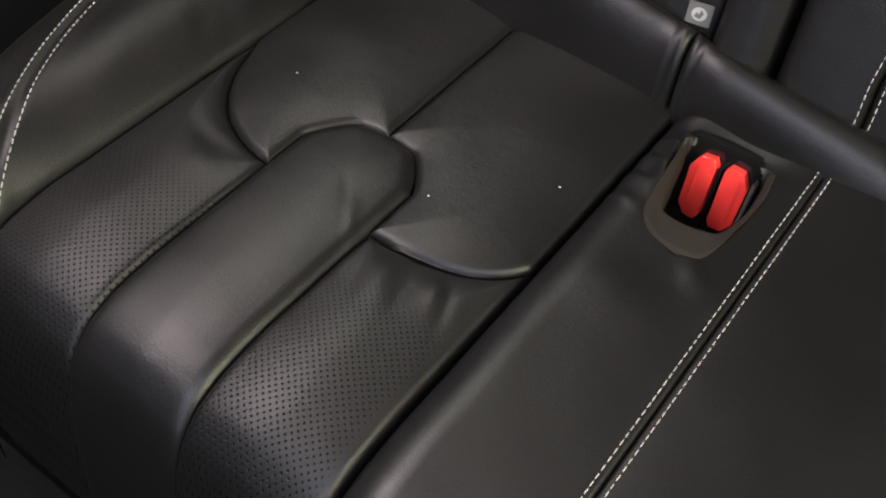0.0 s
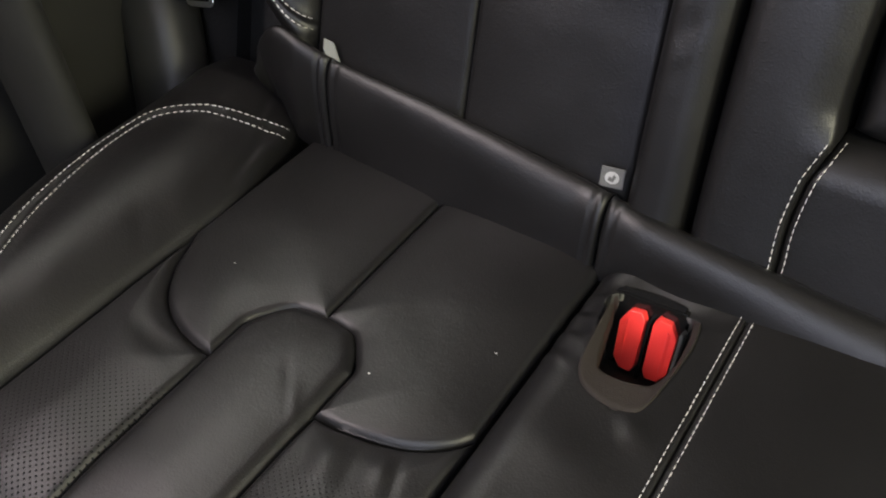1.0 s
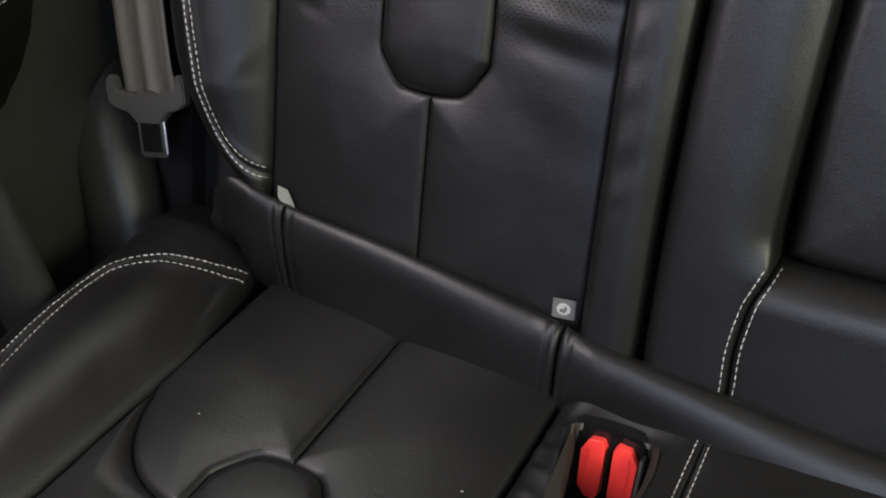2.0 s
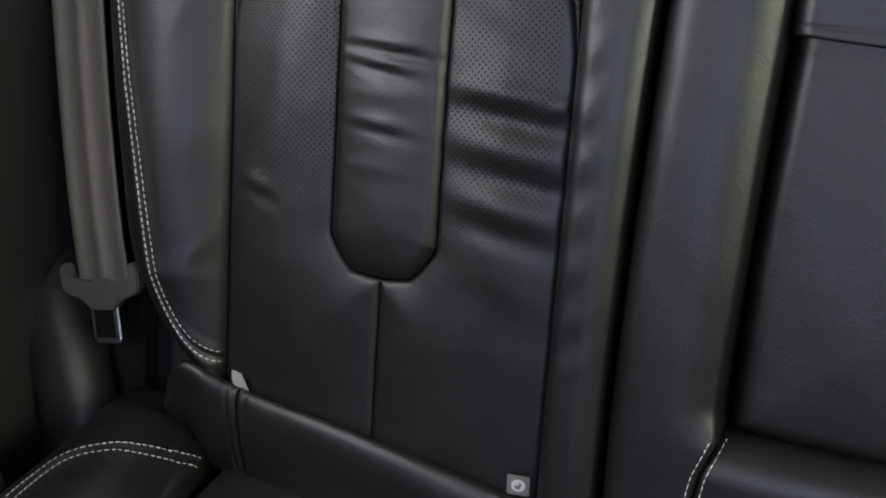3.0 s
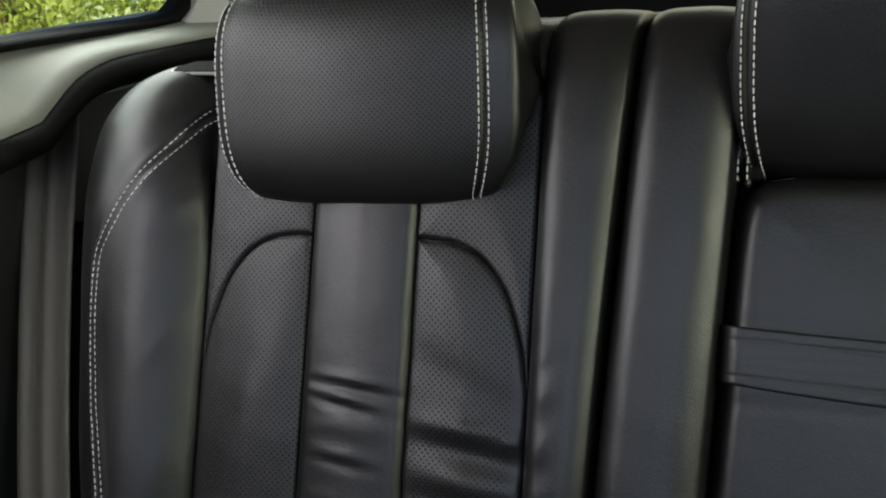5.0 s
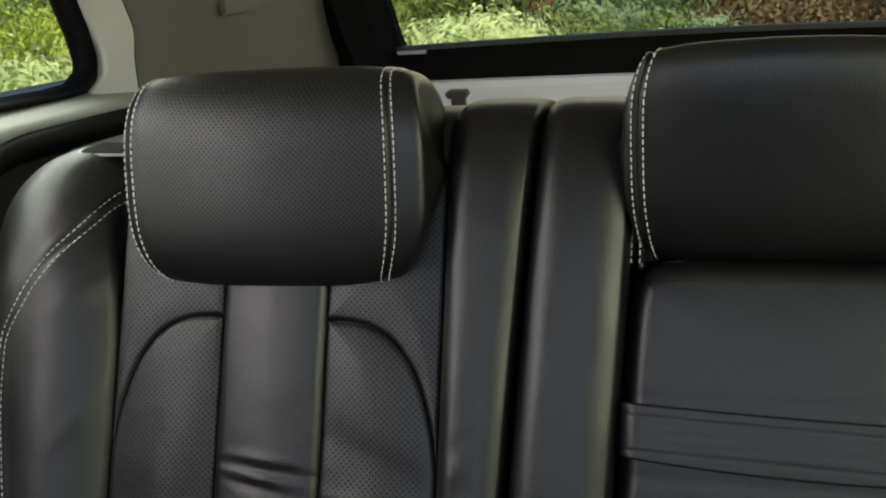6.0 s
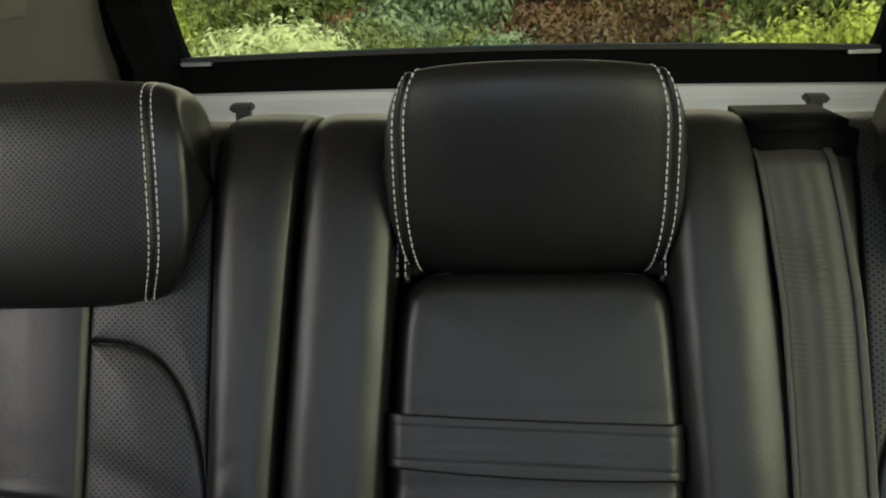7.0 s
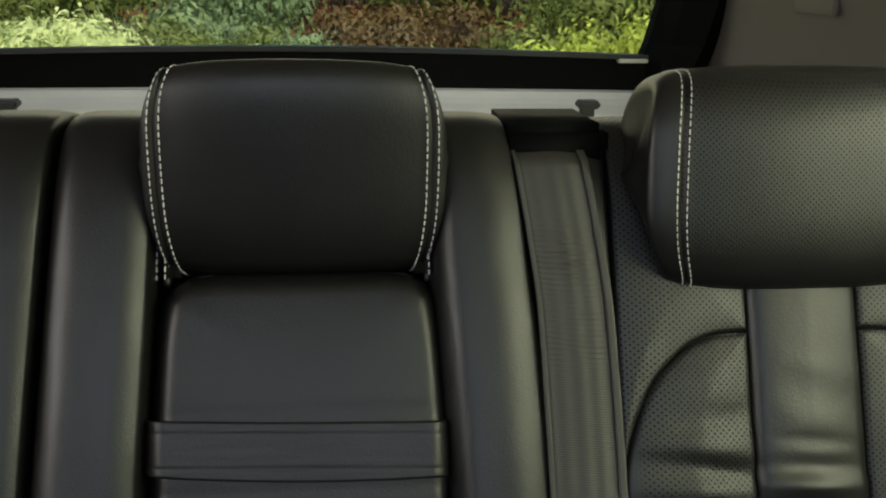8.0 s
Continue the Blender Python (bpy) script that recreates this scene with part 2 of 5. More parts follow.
def along(points, n=200):
    """Evenly spaced points on a smooth line through 2D points, by arc length."""
    p = np.array(points, float)
    t = np.concatenate([[0], np.cumsum(np.sqrt((np.diff(p, axis=0) ** 2).sum(1)))])
    fx, fz = curve(list(zip(t, p[:, 0]))), curve(list(zip(t, p[:, 1])))
    s = np.linspace(0, t[-1], n)
    return np.stack([fx(s), fz(s)], 1)


def line_distance(X, Z, line):
    flat = np.stack([X.ravel(), Z.ravel()], 1)
    out = np.empty(len(flat))
    for i in range(0, len(flat), 2000):
        out[i:i + 2000] = np.sqrt(((flat[i:i + 2000, None] - line[None]) ** 2).sum(2)).min(1)
    return out.reshape(X.shape)


def on_back(x, z, v):
    return np.stack([x, -v, z], -1)


SLOPE, ROOT = 0.2791, -0.0284
SK = math.sqrt(1 + SLOPE * SLOPE)


def on_cushion(x, d, h):
    return np.stack([x, (-d - SLOPE * h) / SK, ROOT + (-SLOPE * d + h) / SK], -1)


def uneven(X, Z, name):
    """Slow hand-made unevenness of stretched hide."""
    rnd = random.Random(name + "%.3f" % float(X.mean() + 3 * Z.mean()))
    h = np.zeros_like(X)
    for wave, size in ((0.11, 0.00016), (0.06, 0.00010), (0.045, 0.00007), (0.028, 0.00003), (0.02, 0.00002)):
        a = rnd.uniform(0, math.pi)
        h += size * np.sin((X * math.cos(a) + Z * math.sin(a)) * 2 * math.pi / wave + rnd.uniform(0, 6.3) + 1.5 * np.sin((X * math.sin(a) - Z * math.cos(a)) * 2 * math.pi / (wave * 2.3)))
    return h


def upholster(name, parent, X, Z, mat, to, base=0.0, puff=0.004, round_=0.006, groove=0.005, swell=0.05, edges="LRBT",
              extra=0.0, punched=0.0, label="", skirt=0.02):
    """A padded leather panel: a grid that swells from its sewn edges, with turned-in sides."""
    d = edge_distance(X, Z, edges)
    k = np.clip(d / round_, 0, 1)
    h = base - groove + groove * np.sqrt(1 - (1 - k) ** 2) + puff * (1 - np.exp(-d / swell)) + extra
    h = np.broadcast_to(h, X.shape)
    if "leather" in mat.name and name != "rear_roll":
        h = h + uneven(X, Z, name)
    P = to(X, Z, h)
    nz, nx = X.shape
    verts = P.reshape(-1, 3).tolist()
    flip = np.dot(np.cross(P[0, -1] - P[0, 0], P[-1, 0] - P[0, 0]), to(X[:1, :1], Z[:1, :1], h[:1, :1] + 1)[0, 0] - P[0, 0]) < 0
    i, j = np.meshgrid(np.arange(nz - 1), np.arange(nx - 1), indexing="ij")
    a = (i * nx + j).ravel()
    quads = np.stack([a, a + 1, a + nx + 1, a + nx], 1)
    faces = (quads[:, ::-1] if flip else quads).tolist()
    rim = [(0, q) for q in range(nx)] + [(q, nx - 1) for q in range(1, nz)] + [(nz - 1, q) for q in range(nx - 2, -1, -1)] + [(q, 0) for q in range(nz - 2, 0, -1)]
    ri, rj = np.array(rim).T
    cx, cz = X.mean(), Z.mean()
    n0, n = len(verts), len(rim)
    verts += P[ri, rj].tolist()
    verts += to(X[ri, rj] + (cx - X[ri, rj]) * 0.01, Z[ri, rj] + (cz - Z[ri, rj]) * 0.01, h[ri, rj] - skirt).tolist()
    for q in range(n):
        r = (q + 1) % n
        f = [n0 + q, n0 + n + q, n0 + n + r, n0 + r]
        faces.append(f if flip is np.False_ or not flip else f[::-1])
    uv = np.concatenate([np.stack([X, Z], -1).reshape(-1, 2), np.zeros((2 * n, 2))])
    pu = np.concatenate([np.broadcast_to(punched, X.shape).ravel(), np.zeros(2 * n)])
    ob = raw(name, verts, faces, mat, parent, label, uvs=uv, punched=pu)
    flat = np.stack([X.ravel(), Z.ravel()], 1)
    heights = h.ravel()

    def height(x, z):
        q = ((flat - (x, z)) ** 2).sum(1)
        near = np.argpartition(q, 4)[:4]
        w = 1 / (q[near] + 1e-9)
        return float((heights[near] * w).sum() / w.sum())
    return ob, height


def stitches(name, parent, line, label="", length=0.0041, gap=0.0016, width=0.00038, lift=0.0005, up=(0, -1, 0)):
    """A row of thread stitches along 3D points."""
    p = np.array(line, float)
    t = np.concatenate([[0], np.cumsum(np.sqrt((np.diff(p, axis=0) ** 2).sum(1)))])
    verts, faces = [], []
    rnd = random.Random(name + str(len(p)))
    s = 0.0
    up = np.array(up, float)
    while s + length < t[-1]:
        e = length * rnd.uniform(0.86, 1.08)
        a = np.array([np.interp(s, t, p[:, k]) for k in range(3)])
        b = np.array([np.interp(s + e, t, p[:, k]) for k in range(3)])
        mid_t = s + e / 2
        u = up if up.ndim == 1 else np.array([np.interp(mid_t, t, up[:, k]) for k in range(3)])
        u = u / np.linalg.norm(u)
        w = np.cross(b - a, u)
        w = w / (np.linalg.norm(w) + 1e-12) * width
        n = len(verts)
        for q, f, g in ((a, 0.55, -0.2), (a + (b - a) * 0.25, 1, 1), (a + (b - a) * 0.75, 1, 1), (b, 0.55, -0.2)):
            top = q + u * lift * (g + 0.4)
            verts += [(q + w * f - u * 0.0006).tolist(), (top + w * f * 0.6).tolist(), (top - w * f * 0.6).tolist(), (q - w * f - u * 0.0006).tolist()]
        for k in range(3):
            for c in range(3):
                faces.append((n + 4 * k + c, n + 4 * k + c + 1, n + 4 * k + 5 + c, n + 4 * k + 4 + c))
        faces += [(n, n + 3, n + 2, n + 1), (n + 12, n + 13, n + 14, n + 15)]
        s += e + gap * rnd.uniform(0.85, 1.15)
    return raw(name, verts, faces, THREAD, parent, label, smooth=False)


def offset_line(line, off):
    t = np.gradient(line, axis=0)
    t /= np.linalg.norm(t, axis=1)[:, None] + 1e-12
    return line + np.stack([-t[:, 1], t[:, 0]], 1) * off


# ---------------------------------------------------------------- rear seat, backrests
CX = -0.381          # middle of the outer seat
HALF = 0.14          # half the width of its inset
BAND = 0.045         # half the width of the middle band
curl = curve([(-0.05, 0.0), (0.535, 0.0), (0.565, -0.0015), (0.588, -0.006), (0.607, -0.015), (0.620, -0.030), (0.629, -0.050), (0.637, -0.075), (0.643, -0.105)])
TOP = 0.643          # where the curled-over covers end
arch = curve([(0.0, 0.4495), (BAND, 0.4492), (0.072, 0.447), (0.096, 0.4375), (0.117, 0.414), (0.130, 0.383), (0.1375, 0.352), (HALF, 0.330)])
arch_x = curve([(-0.05, HALF), (0.330, HALF), (0.352, 0.1375), (0.383, 0.130), (0.414, 0.117), (0.4375, 0.096), (0.447, 0.072), (0.4492, BAND)])
band_end = curve([(0.0, 0.160), (0.0225, 0.162), (0.036, 0.175), (BAND, 0.190)])
band_x = curve([(-0.05, 0.0), (0.1590, 0.0), (0.1605, 0.010), (0.1625, 0.0235), (0.175, 0.036), (0.190, BAND), (0.46, BAND)])
seam_out = [(0.058, -0.490), (0.067, -0.5165), (0.0815, -0.5420), (0.1020, -0.5590), (0.137, -0.5735), (0.167, -0.5800), (0.2077, -0.5880), (0.248, -0.595), (0.316, -0.6075), (0.361, -0.6130),
            (0.385, -0.6145), (0.415, -0.6140), (0.4564, -0.5965), (0.489, -0.5752), (0.519, -0.5532), (0.549, -0.5345), (0.565, -0.524)]
bolster_out = curve([(0.045, -0.530), (0.065, -0.560), (0.085, -0.588), (0.11, -0.612), (0.157, -0.640), (0.206, -0.650), (0.26, -0.659), (0.345, -0.668),
                     (0.446, -0.675), (0.52, -0.672), (0.55, -0.667), (0.573, -0.655), (0.594, -0.628), (0.602, -0.595), (0.606, -0.545)])


def dome(s):
    """A padded section: square on its first side, sloping to a tight edge on its second."""
    u = 2 * s - 1
    flat = np.clip(1 - np.abs(u) ** 4.5, 0, 1) ** 0.65
    slope = (1 - 0.34 * np.abs(u) ** 2.2) * np.sqrt(np.clip(1 - np.clip((u - 0.88) / 0.12, 0, 1) ** 2, 0, 1))
    return np.where(s < 0.5, flat, slope)


def back_inset(parent, sgn, creases_l, creases_r, creases_m):
    """The padded inset of an outer seat: lower wings, middle band and top panels."""
    def to(x, z, v):
        # the far seat's middle band stands a little further out
        shift = 0.010 * np.clip((HALF - x) / 0.035, 0, 1) * (sgn < 0)
        return on_back(sgn * (CX + x - shift), z, v)
    for side, marks in ((-1, creases_l), (1, creases_r)):
        X, Z = rows_grid(-0.012, 0.4487, band_x, arch_x, 150, 60, (0.1565, 0.166))
        punch = np.clip((Z - 0.20) / 0.05, 0, 1) * np.clip((HALF - 0.008 - X) / 0.006, 0, 1)
        upholster("wing_panel", parent, side * X, Z, PUNCHED, to, puff=0.006, round_=0.005, groove=0.004, swell=0.025,
                  extra=folds(side * X, Z, marks), punched=punch, label="black leather panel, partly perforated and creased")
        X, Z = cols_grid(BAND, HALF, arch, lambda x: 0 * x + TOP, 50, 80)
        upholster("top_panel", parent, side * X, Z, PUNCHED, to, base=curl(Z), puff=0.004, round_=0.004, groove=0.0035, swell=0.02, edges="LRB",
                  punched=1.0, label="perforated black leather")
    X, Z = cols_grid(-BAND, BAND, lambda x: band_end(np.abs(x)), lambda x: 0 * x + TOP, 60, 170)
    upholster("middle_band", parent, X, Z, LEATHER, to, base=0.002 + curl(Z), puff=0.007, round_=0.010, groove=0.007, swell=0.02, edges="LRB",
              extra=folds(X, Z, creases_m))


def outer_bolster(parent, sgn):
    def to(x, z, v):
        return on_back(sgn * x, z, v)
    line = along([(x, z) for z, x in seam_out], 260)
    X, Z = rows_grid(0.045, 0.606, bolster_out, lambda z: -0.521 - 0.010 * np.clip((z - 0.42) / 0.1, 0, 1), 170, 80)
    s = (X - X[:, :1]) / (X[:, -1:] - X[:, :1] + 1e-9)
    d = line_distance(X, Z, line)
    h = np.where(s < 0.6, 0.030 - 0.064 * np.clip(1 - s / 0.6, 0, 1) ** 2.5, 0.030 - 0.030 * np.clip((s - 0.6) / 0.4, 0, 1) ** 2)
    h = 0.004 + (h - 0.004) * np.clip((Z - 0.0) / 0.14, 0.3, 1)
    h = h + curve([(-1, 0), (0.47, 0), (0.53, -0.008), (0.57, -0.026), (0.595, -0.052), (0.606, -0.085)])(Z)
    h = h - 0.0025 * np.exp(-(d / 0.0022) ** 2) + 0.0012 * np.exp(-((d - 0.0055) / 0.004) ** 2)
    h = h + folds(X, Z, [(-0.545, 0.36, 60, 0.03, 0.006, 0.0012), (-0.55, 0.46, 40, 0.03, 0.008, 0.0014), (-0.545, 0.25, 75, 0.04, 0.01, 0.0012), (-0.54, 0.16, 60, 0.02, 0.006, 0.001)])
    _, height = upholster("outer_bolster", parent, X, Z, LEATHER, to, puff=0.0, groove=0.006, edges="R", extra=h, skirt=0.05)
    for off in (-0.0050, 0.0028):
        q = offset_line(line, off)
        q = q[(q[:, 0] < -0.5225) & (q[:, 1] < 0.565)]
        stitches("stitching", parent, [to(x, z, height(x, z)) for x, z in q], "pale grey contrast stitching")


def side_bolster(parent, name, left, right, z0, z1, high, to, marks=(), peak=0.5, nx=46, foot=(-0.04, -0.04), joined=""):
    X, Z = rows_grid(z0, z1, left, right, 150, nx)
    s = (X - X[:, :1]) / (X[:, -1:] - X[:, :1])
    s = np.where(s < peak, 0.5 * s / peak, 0.5 + 0.5 * (s - peak) / (1 - peak))
    rise = np.clip((0.112 - Z) / 0.022, 0, 1) if joined else 0.0
    f0, f1 = (foot[0], foot[1] + (0.014 - foot[1]) * rise) if joined != "left" else (foot[0] + (0.014 - foot[0]) * rise, foot[1])
    base = f0 + (f1 - f0) * s
    h = base + (high - base) * dome(s) + curl(Z) + folds(X, Z, marks)
    return upholster(name, parent, X, Z, LEATHER, to, puff=0, groove=0, edges="", extra=h, skirt=0.05)


split = curve([(-0.03, -0.1935), (0.10, -0.1945), (0.20, -0.1925), (0.30, -0.1885), (0.40, -0.1835), (0.50, -0.1775), (0.60, -0.171), (0.66, -0.169)])
arm_edge = curve([(-0.03, -0.1295), (0.006, -0.1295), (0.03, -0.1305), (0.065, -0.127), (0.085, -0.1205), (0.098, -0.1165), (0.115, -0.118), (0.21, -0.1145), (0.30, -0.111), (0.40, -0.106), (0.50, -0.101), (0.60, -0.098), (0.66, -0.098)])
belt_seam = curve([(-0.03, 0.197), (0.10, 0.196), (0.34, 0.188), (0.405, 0.1845), (0.465, 0.1802), (0.542, 0.1725), (0.60, 0.166), (0.66, 0.162)])

creases_right = [(-0.29 - CX, 0.307, -4, 0.04, 0.008, 0.004), (-0.282 - CX, 0.289, -9, 0.045, 0.009, -0.0055), (-0.285 - CX, 0.268, -6, 0.045, 0.010, 0.004),
                 (-0.278 - CX, 0.246, -9, 0.045, 0.009, -0.005), (-0.285 - CX, 0.226, -8, 0.04, 0.010, 0.0035), (-0.28 - CX, 0.206, -12, 0.04, 0.009, -0.003),
                 (-0.30 - CX, 0.345, -25, 0.05, 0.015, -0.003), (-0.29 - CX, 0.15, -25, 0.05, 0.02, -0.0015), (-0.25 - CX, 0.30, 20, 0.01, 0.005, 0.002)]
creases_right = [(x, z, a, u, w, h * 0.72) for x, z, a, u, w, h in creases_right]
creases_left = [(-0.493 - CX, 0.222, -20, 0.012, 0.006, 0.002), (-0.487 - CX, 0.212, -20, 0.014, 0.005, -0.0015), (-0.47 - CX, 0.30, 75, 0.09, 0.02, 0.002)]
creases_band = [(-0.38 - CX, 0.3365, -4, 0.03, 0.0035, 0.0018), (-0.378 - CX, 0.329, -6, 0.034, 0.003, -0.0034), (-0.382 - CX, 0.3235, -7, 0.03, 0.0035, 0.002),
                (-0.385 - CX, 0.3155, -11, 0.024, 0.003, -0.003), (-0.38 - CX, 0.30, 0, 0.04, 0.006, 0.0008), (-0.385 - CX, 0.279, -5, 0.022, 0.004, 0.0014),
                (-0.384 - CX, 0.271, -7, 0.022, 0.003, -0.0014), (-0.385 - CX, 0.245, -2, 0.03, 0.006, 0.0006)]

creases_band = [(x, z, a, u, w, h * 0.8) for x, z, a, u, w, h in creases_band]

small_back = thing("folding_rear_seat", (-0.41, 0.06, 0.0), "black leather outer rear seat backrest with a perforated inset, upright", "car seat", "rear seat backrests")
part("shell", box(-0.635, -0.185, 0.055, 0.14, -0.02, 0.55), CARPET, small_back, "black carpeted shell", bevel=0.015)
back_inset(small_back, 1, creases_left, creases_right, creases_band)
outer_bolster(small_back, 1)
puckers = [(-0.222, 0.34 + 0.018 * k, 35, 0.012, 0.003, 0.0009 * (-1) ** k) for k in range(-12, 2)]
side_bolster(small_back, "inner_bolster", lambda z: 0 * z - 0.2405, lambda z: split(z) - 0.0012, -0.012, TOP, 0.024, on_back, puckers, peak=0.55, foot=(-0.006, -0.004))

wide_back = thing("folding_rear_seat", (0.17, 0.06, 0.0), "wide black leather rear backrest of two places, upright", "car seat", "rear seat backrests")
part("shell", box(-0.18, 0.635, 0.07, 0.14, -0.02, 0.55), CARPET, wide_back, "black carpeted shell", bevel=0.015)
_, near_bolster = side_bolster(wide_back, "side_bolster", lambda z: split(z) + 0.0012, arm_edge, -0.03, TOP, 0.022, on_back, peak=0.5, foot=(-0.003, -0.016), joined="right")
_, far_bolster = side_bolster(wide_back, "side_bolster", lambda z: -arm_edge(z), belt_seam, -0.03, TOP, 0.020, on_back, peak=0.5, foot=(-0.018, -0.012), joined="left")
side_bolster(wide_back, "belt_channel", lambda z: belt_seam(z) + 0.001, lambda z: 0 * z + 0.2405, -0.03, TOP, 0.004, on_back, foot=(-0.01, -0.008))
back_inset(wide_back, -1, creases_left, [(0.085, 0.362, 6, 0.045, 0.010, 0.0022), (0.08, 0.346, 10, 0.045, 0.008, -0.0022), (0.09, 0.330, 4, 0.045, 0.009, 0.0026), (0.075, 0.385, -4, 0.03, 0.010, -0.0012), (0.09, 0.305, 8, 0.045, 0.008, -0.0026)],
           [(-0.005, 0.364, 7, 0.030, 0.006, -0.0013), (0.0, 0.345, 3, 0.04, 0.008, -0.0020), (0.0, 0.331, 3, 0.04, 0.007, 0.0034), (0.01, 0.314, 6, 0.03, 0.006, -0.002), (0.005, 0.40, 12, 0.03, 0.012, -0.0007), (-0.01, 0.42, 14, 0.03, 0.010, 0.0006)])
outer_bolster(wide_back, -1)


def centre_back(parent):
    """The recess, the folded-up armrest with its strap, and the pad below it."""
    # near-black colour stands for the shade deep in the gap
    part("recess", box(-0.112, 0.112, 0.062, 0.085, 0.06, 0.60), BAND_BLACK, parent, "recess behind the armrest, blackened for its shade")
    edge = curve([(0.09, 0.1115), (0.21, 0.1125), (0.30, 0.1105), (0.40, 0.1075), (0.44, 0.1055), (0.47, 0.1025), (0.485, 0.0985), (0.495, 0.089), (0.5, 0.080), (0.503, 0.06)])
    low = curve([(-0.12, 0.100), (-0.09, 0.094), (0, 0.091), (0.09, 0.094), (0.12, 0.10)])
    X, Z = rows_grid(0.0, 1.0, lambda s: 0 * s - 1, lambda s: 0 * s + 1, 150, 90)
    z = low(X * 0.11) * (1 - Z) + 0.503 * Z
    x = X * (edge(z) + 0.0030) + 0.0045 * np.clip((z - 0.2) / 0.15, 0, 1)
    d = edge_distance(x, z, "LRBT")
    h = -0.03 + 0.032 * np.sqrt(1 - (1 - np.clip(d / 0.019, 0, 1)) ** 2.4) + 0.006 * (1 - np.exp(-d / 0.04))
    h = h - 0.0006 * np.exp(-(np.minimum(np.abs(z - 0.400), np.abs(z - 0.344)) / 0.004) ** 2)
    arm, height = upholster("armrest", parent, x, z, LEATHER, on_back, puff=0, groove=0, edges="", extra=h, label="fold-down centre armrest, closed", skirt=0.04)
    # strap across the armrest
    X, Z = cols_grid(-0.1085, 0.1135, lambda x: 0.3538 - 0.040 * x - 0.0035 * (1 - (x / 0.105) ** 2), lambda x: 0.3937 - 0.034 * x - 0.001 * (1 - (x / 0.105) ** 2), 90, 40)
    rnd = random.Random(4)
    marks = [(rnd.uniform(-0.1, 0.1), rnd.uniform(0.355, 0.392), rnd.uniform(-4, 4), rnd.uniform(0.01, 0.04), rnd.uniform(0.0009, 0.0020), rnd.uniform(-0.00011, 0.00009)) for _ in range(90)]
    marks += [(0, 0.3845, -2, 0.3, 0.0010, -0.0005), (0, 0.3600, -2.2, 0.3, 0.0010, -0.0005)]
    wrap = -0.026 * (1 - np.sqrt(1 - np.clip((np.abs(X - 0.0025) - 0.0940) / 0.0175, 0, 1) ** 2.2))
    upholster("strap", parent, X, Z, LEATHER, on_back, puff=0, groove=0.0018, round_=0.002, edges="BT", extra=0.0115 + wrap + folds(X, Z, marks), label="creased black leather pull strap", skirt=0.003)
    # pad under the armrest
    left = curve([(-0.04, 0.129), (0.006, 0.129), (0.03, 0.130), (0.065, 0.1265), (0.085, 0.120), (0.098, 0.1155)])
    X, Z = rows_grid(-0.04, 0.096, lambda z: -left(z), left, 60, 80)
    s = np.clip((0.096 - Z) / 0.03, 0, 1)
    pad, height = upholster("lower_pad", parent, X, Z, LEATHER, on_back, puff=0.004, groove=0.004, edges="LR", extra=-0.012 + 0.03 * np.sqrt(1 - (1 - s) ** 2))
    for sgn, bolster in ((-1, near_bolster), (1, far_bolster)):
        for off in (-0.0048, 0.0042):
            q = []
            for a in np.linspace(-0.025, 0.095, 60):
                x = sgn * (float(left(a)) - off)
                q.append(on_back(x, a, (height(x, a) if off > 0 else bolster(x, a)) + 0.0003))
            stitches("stitching", parent, q, "pale grey contrast stitching")


centre_back(wide_back)


# ---------------------------------------------------------------- rear seat, cushions
front_fall = curve([(-0.1, 0.0), (0.32, 0.0), (0.355, -0.003), (0.378, -0.010), (0.395, -0.024), (0.406, -0.045), (0.416, -0.085), (0.426, -0.16)])
D1 = 0.426
# the seam between rear pad and front wing: inner side, outer side
WING_EDGE = {1: curve([(BAND, 0.2362), (0.06, 0.2368), (0.0735, 0.2356), (0.103, 0.2295), (0.124, 0.2185), (0.138, 0.204), (HALF, 0.200)]),
             -1: curve([(BAND, 0.2300), (0.058, 0.2286), (0.079, 0.2225), (0.101, 0.2105), (0.117, 0.193), (0.127, 0.176), (0.136, 0.150), (HALF, 0.138)])}
PAD_OUT = {1: (curve([(0.0, HALF), (0.200, HALF), (0.204, 0.138), (0.2185, 0.124), (0.2295, 0.103), (0.2356, 0.0735), (0.2368, 0.06)]), 0.2364),
           -1: (curve([(0.0, HALF), (0.138, HALF), (0.150, 0.136), (0.176, 0.127), (0.193, 0.117), (0.2105, 0.101), (0.2225, 0.079), (0.2286, 0.058), (0.2300, BAND + 0.003)]), 0.2297)}


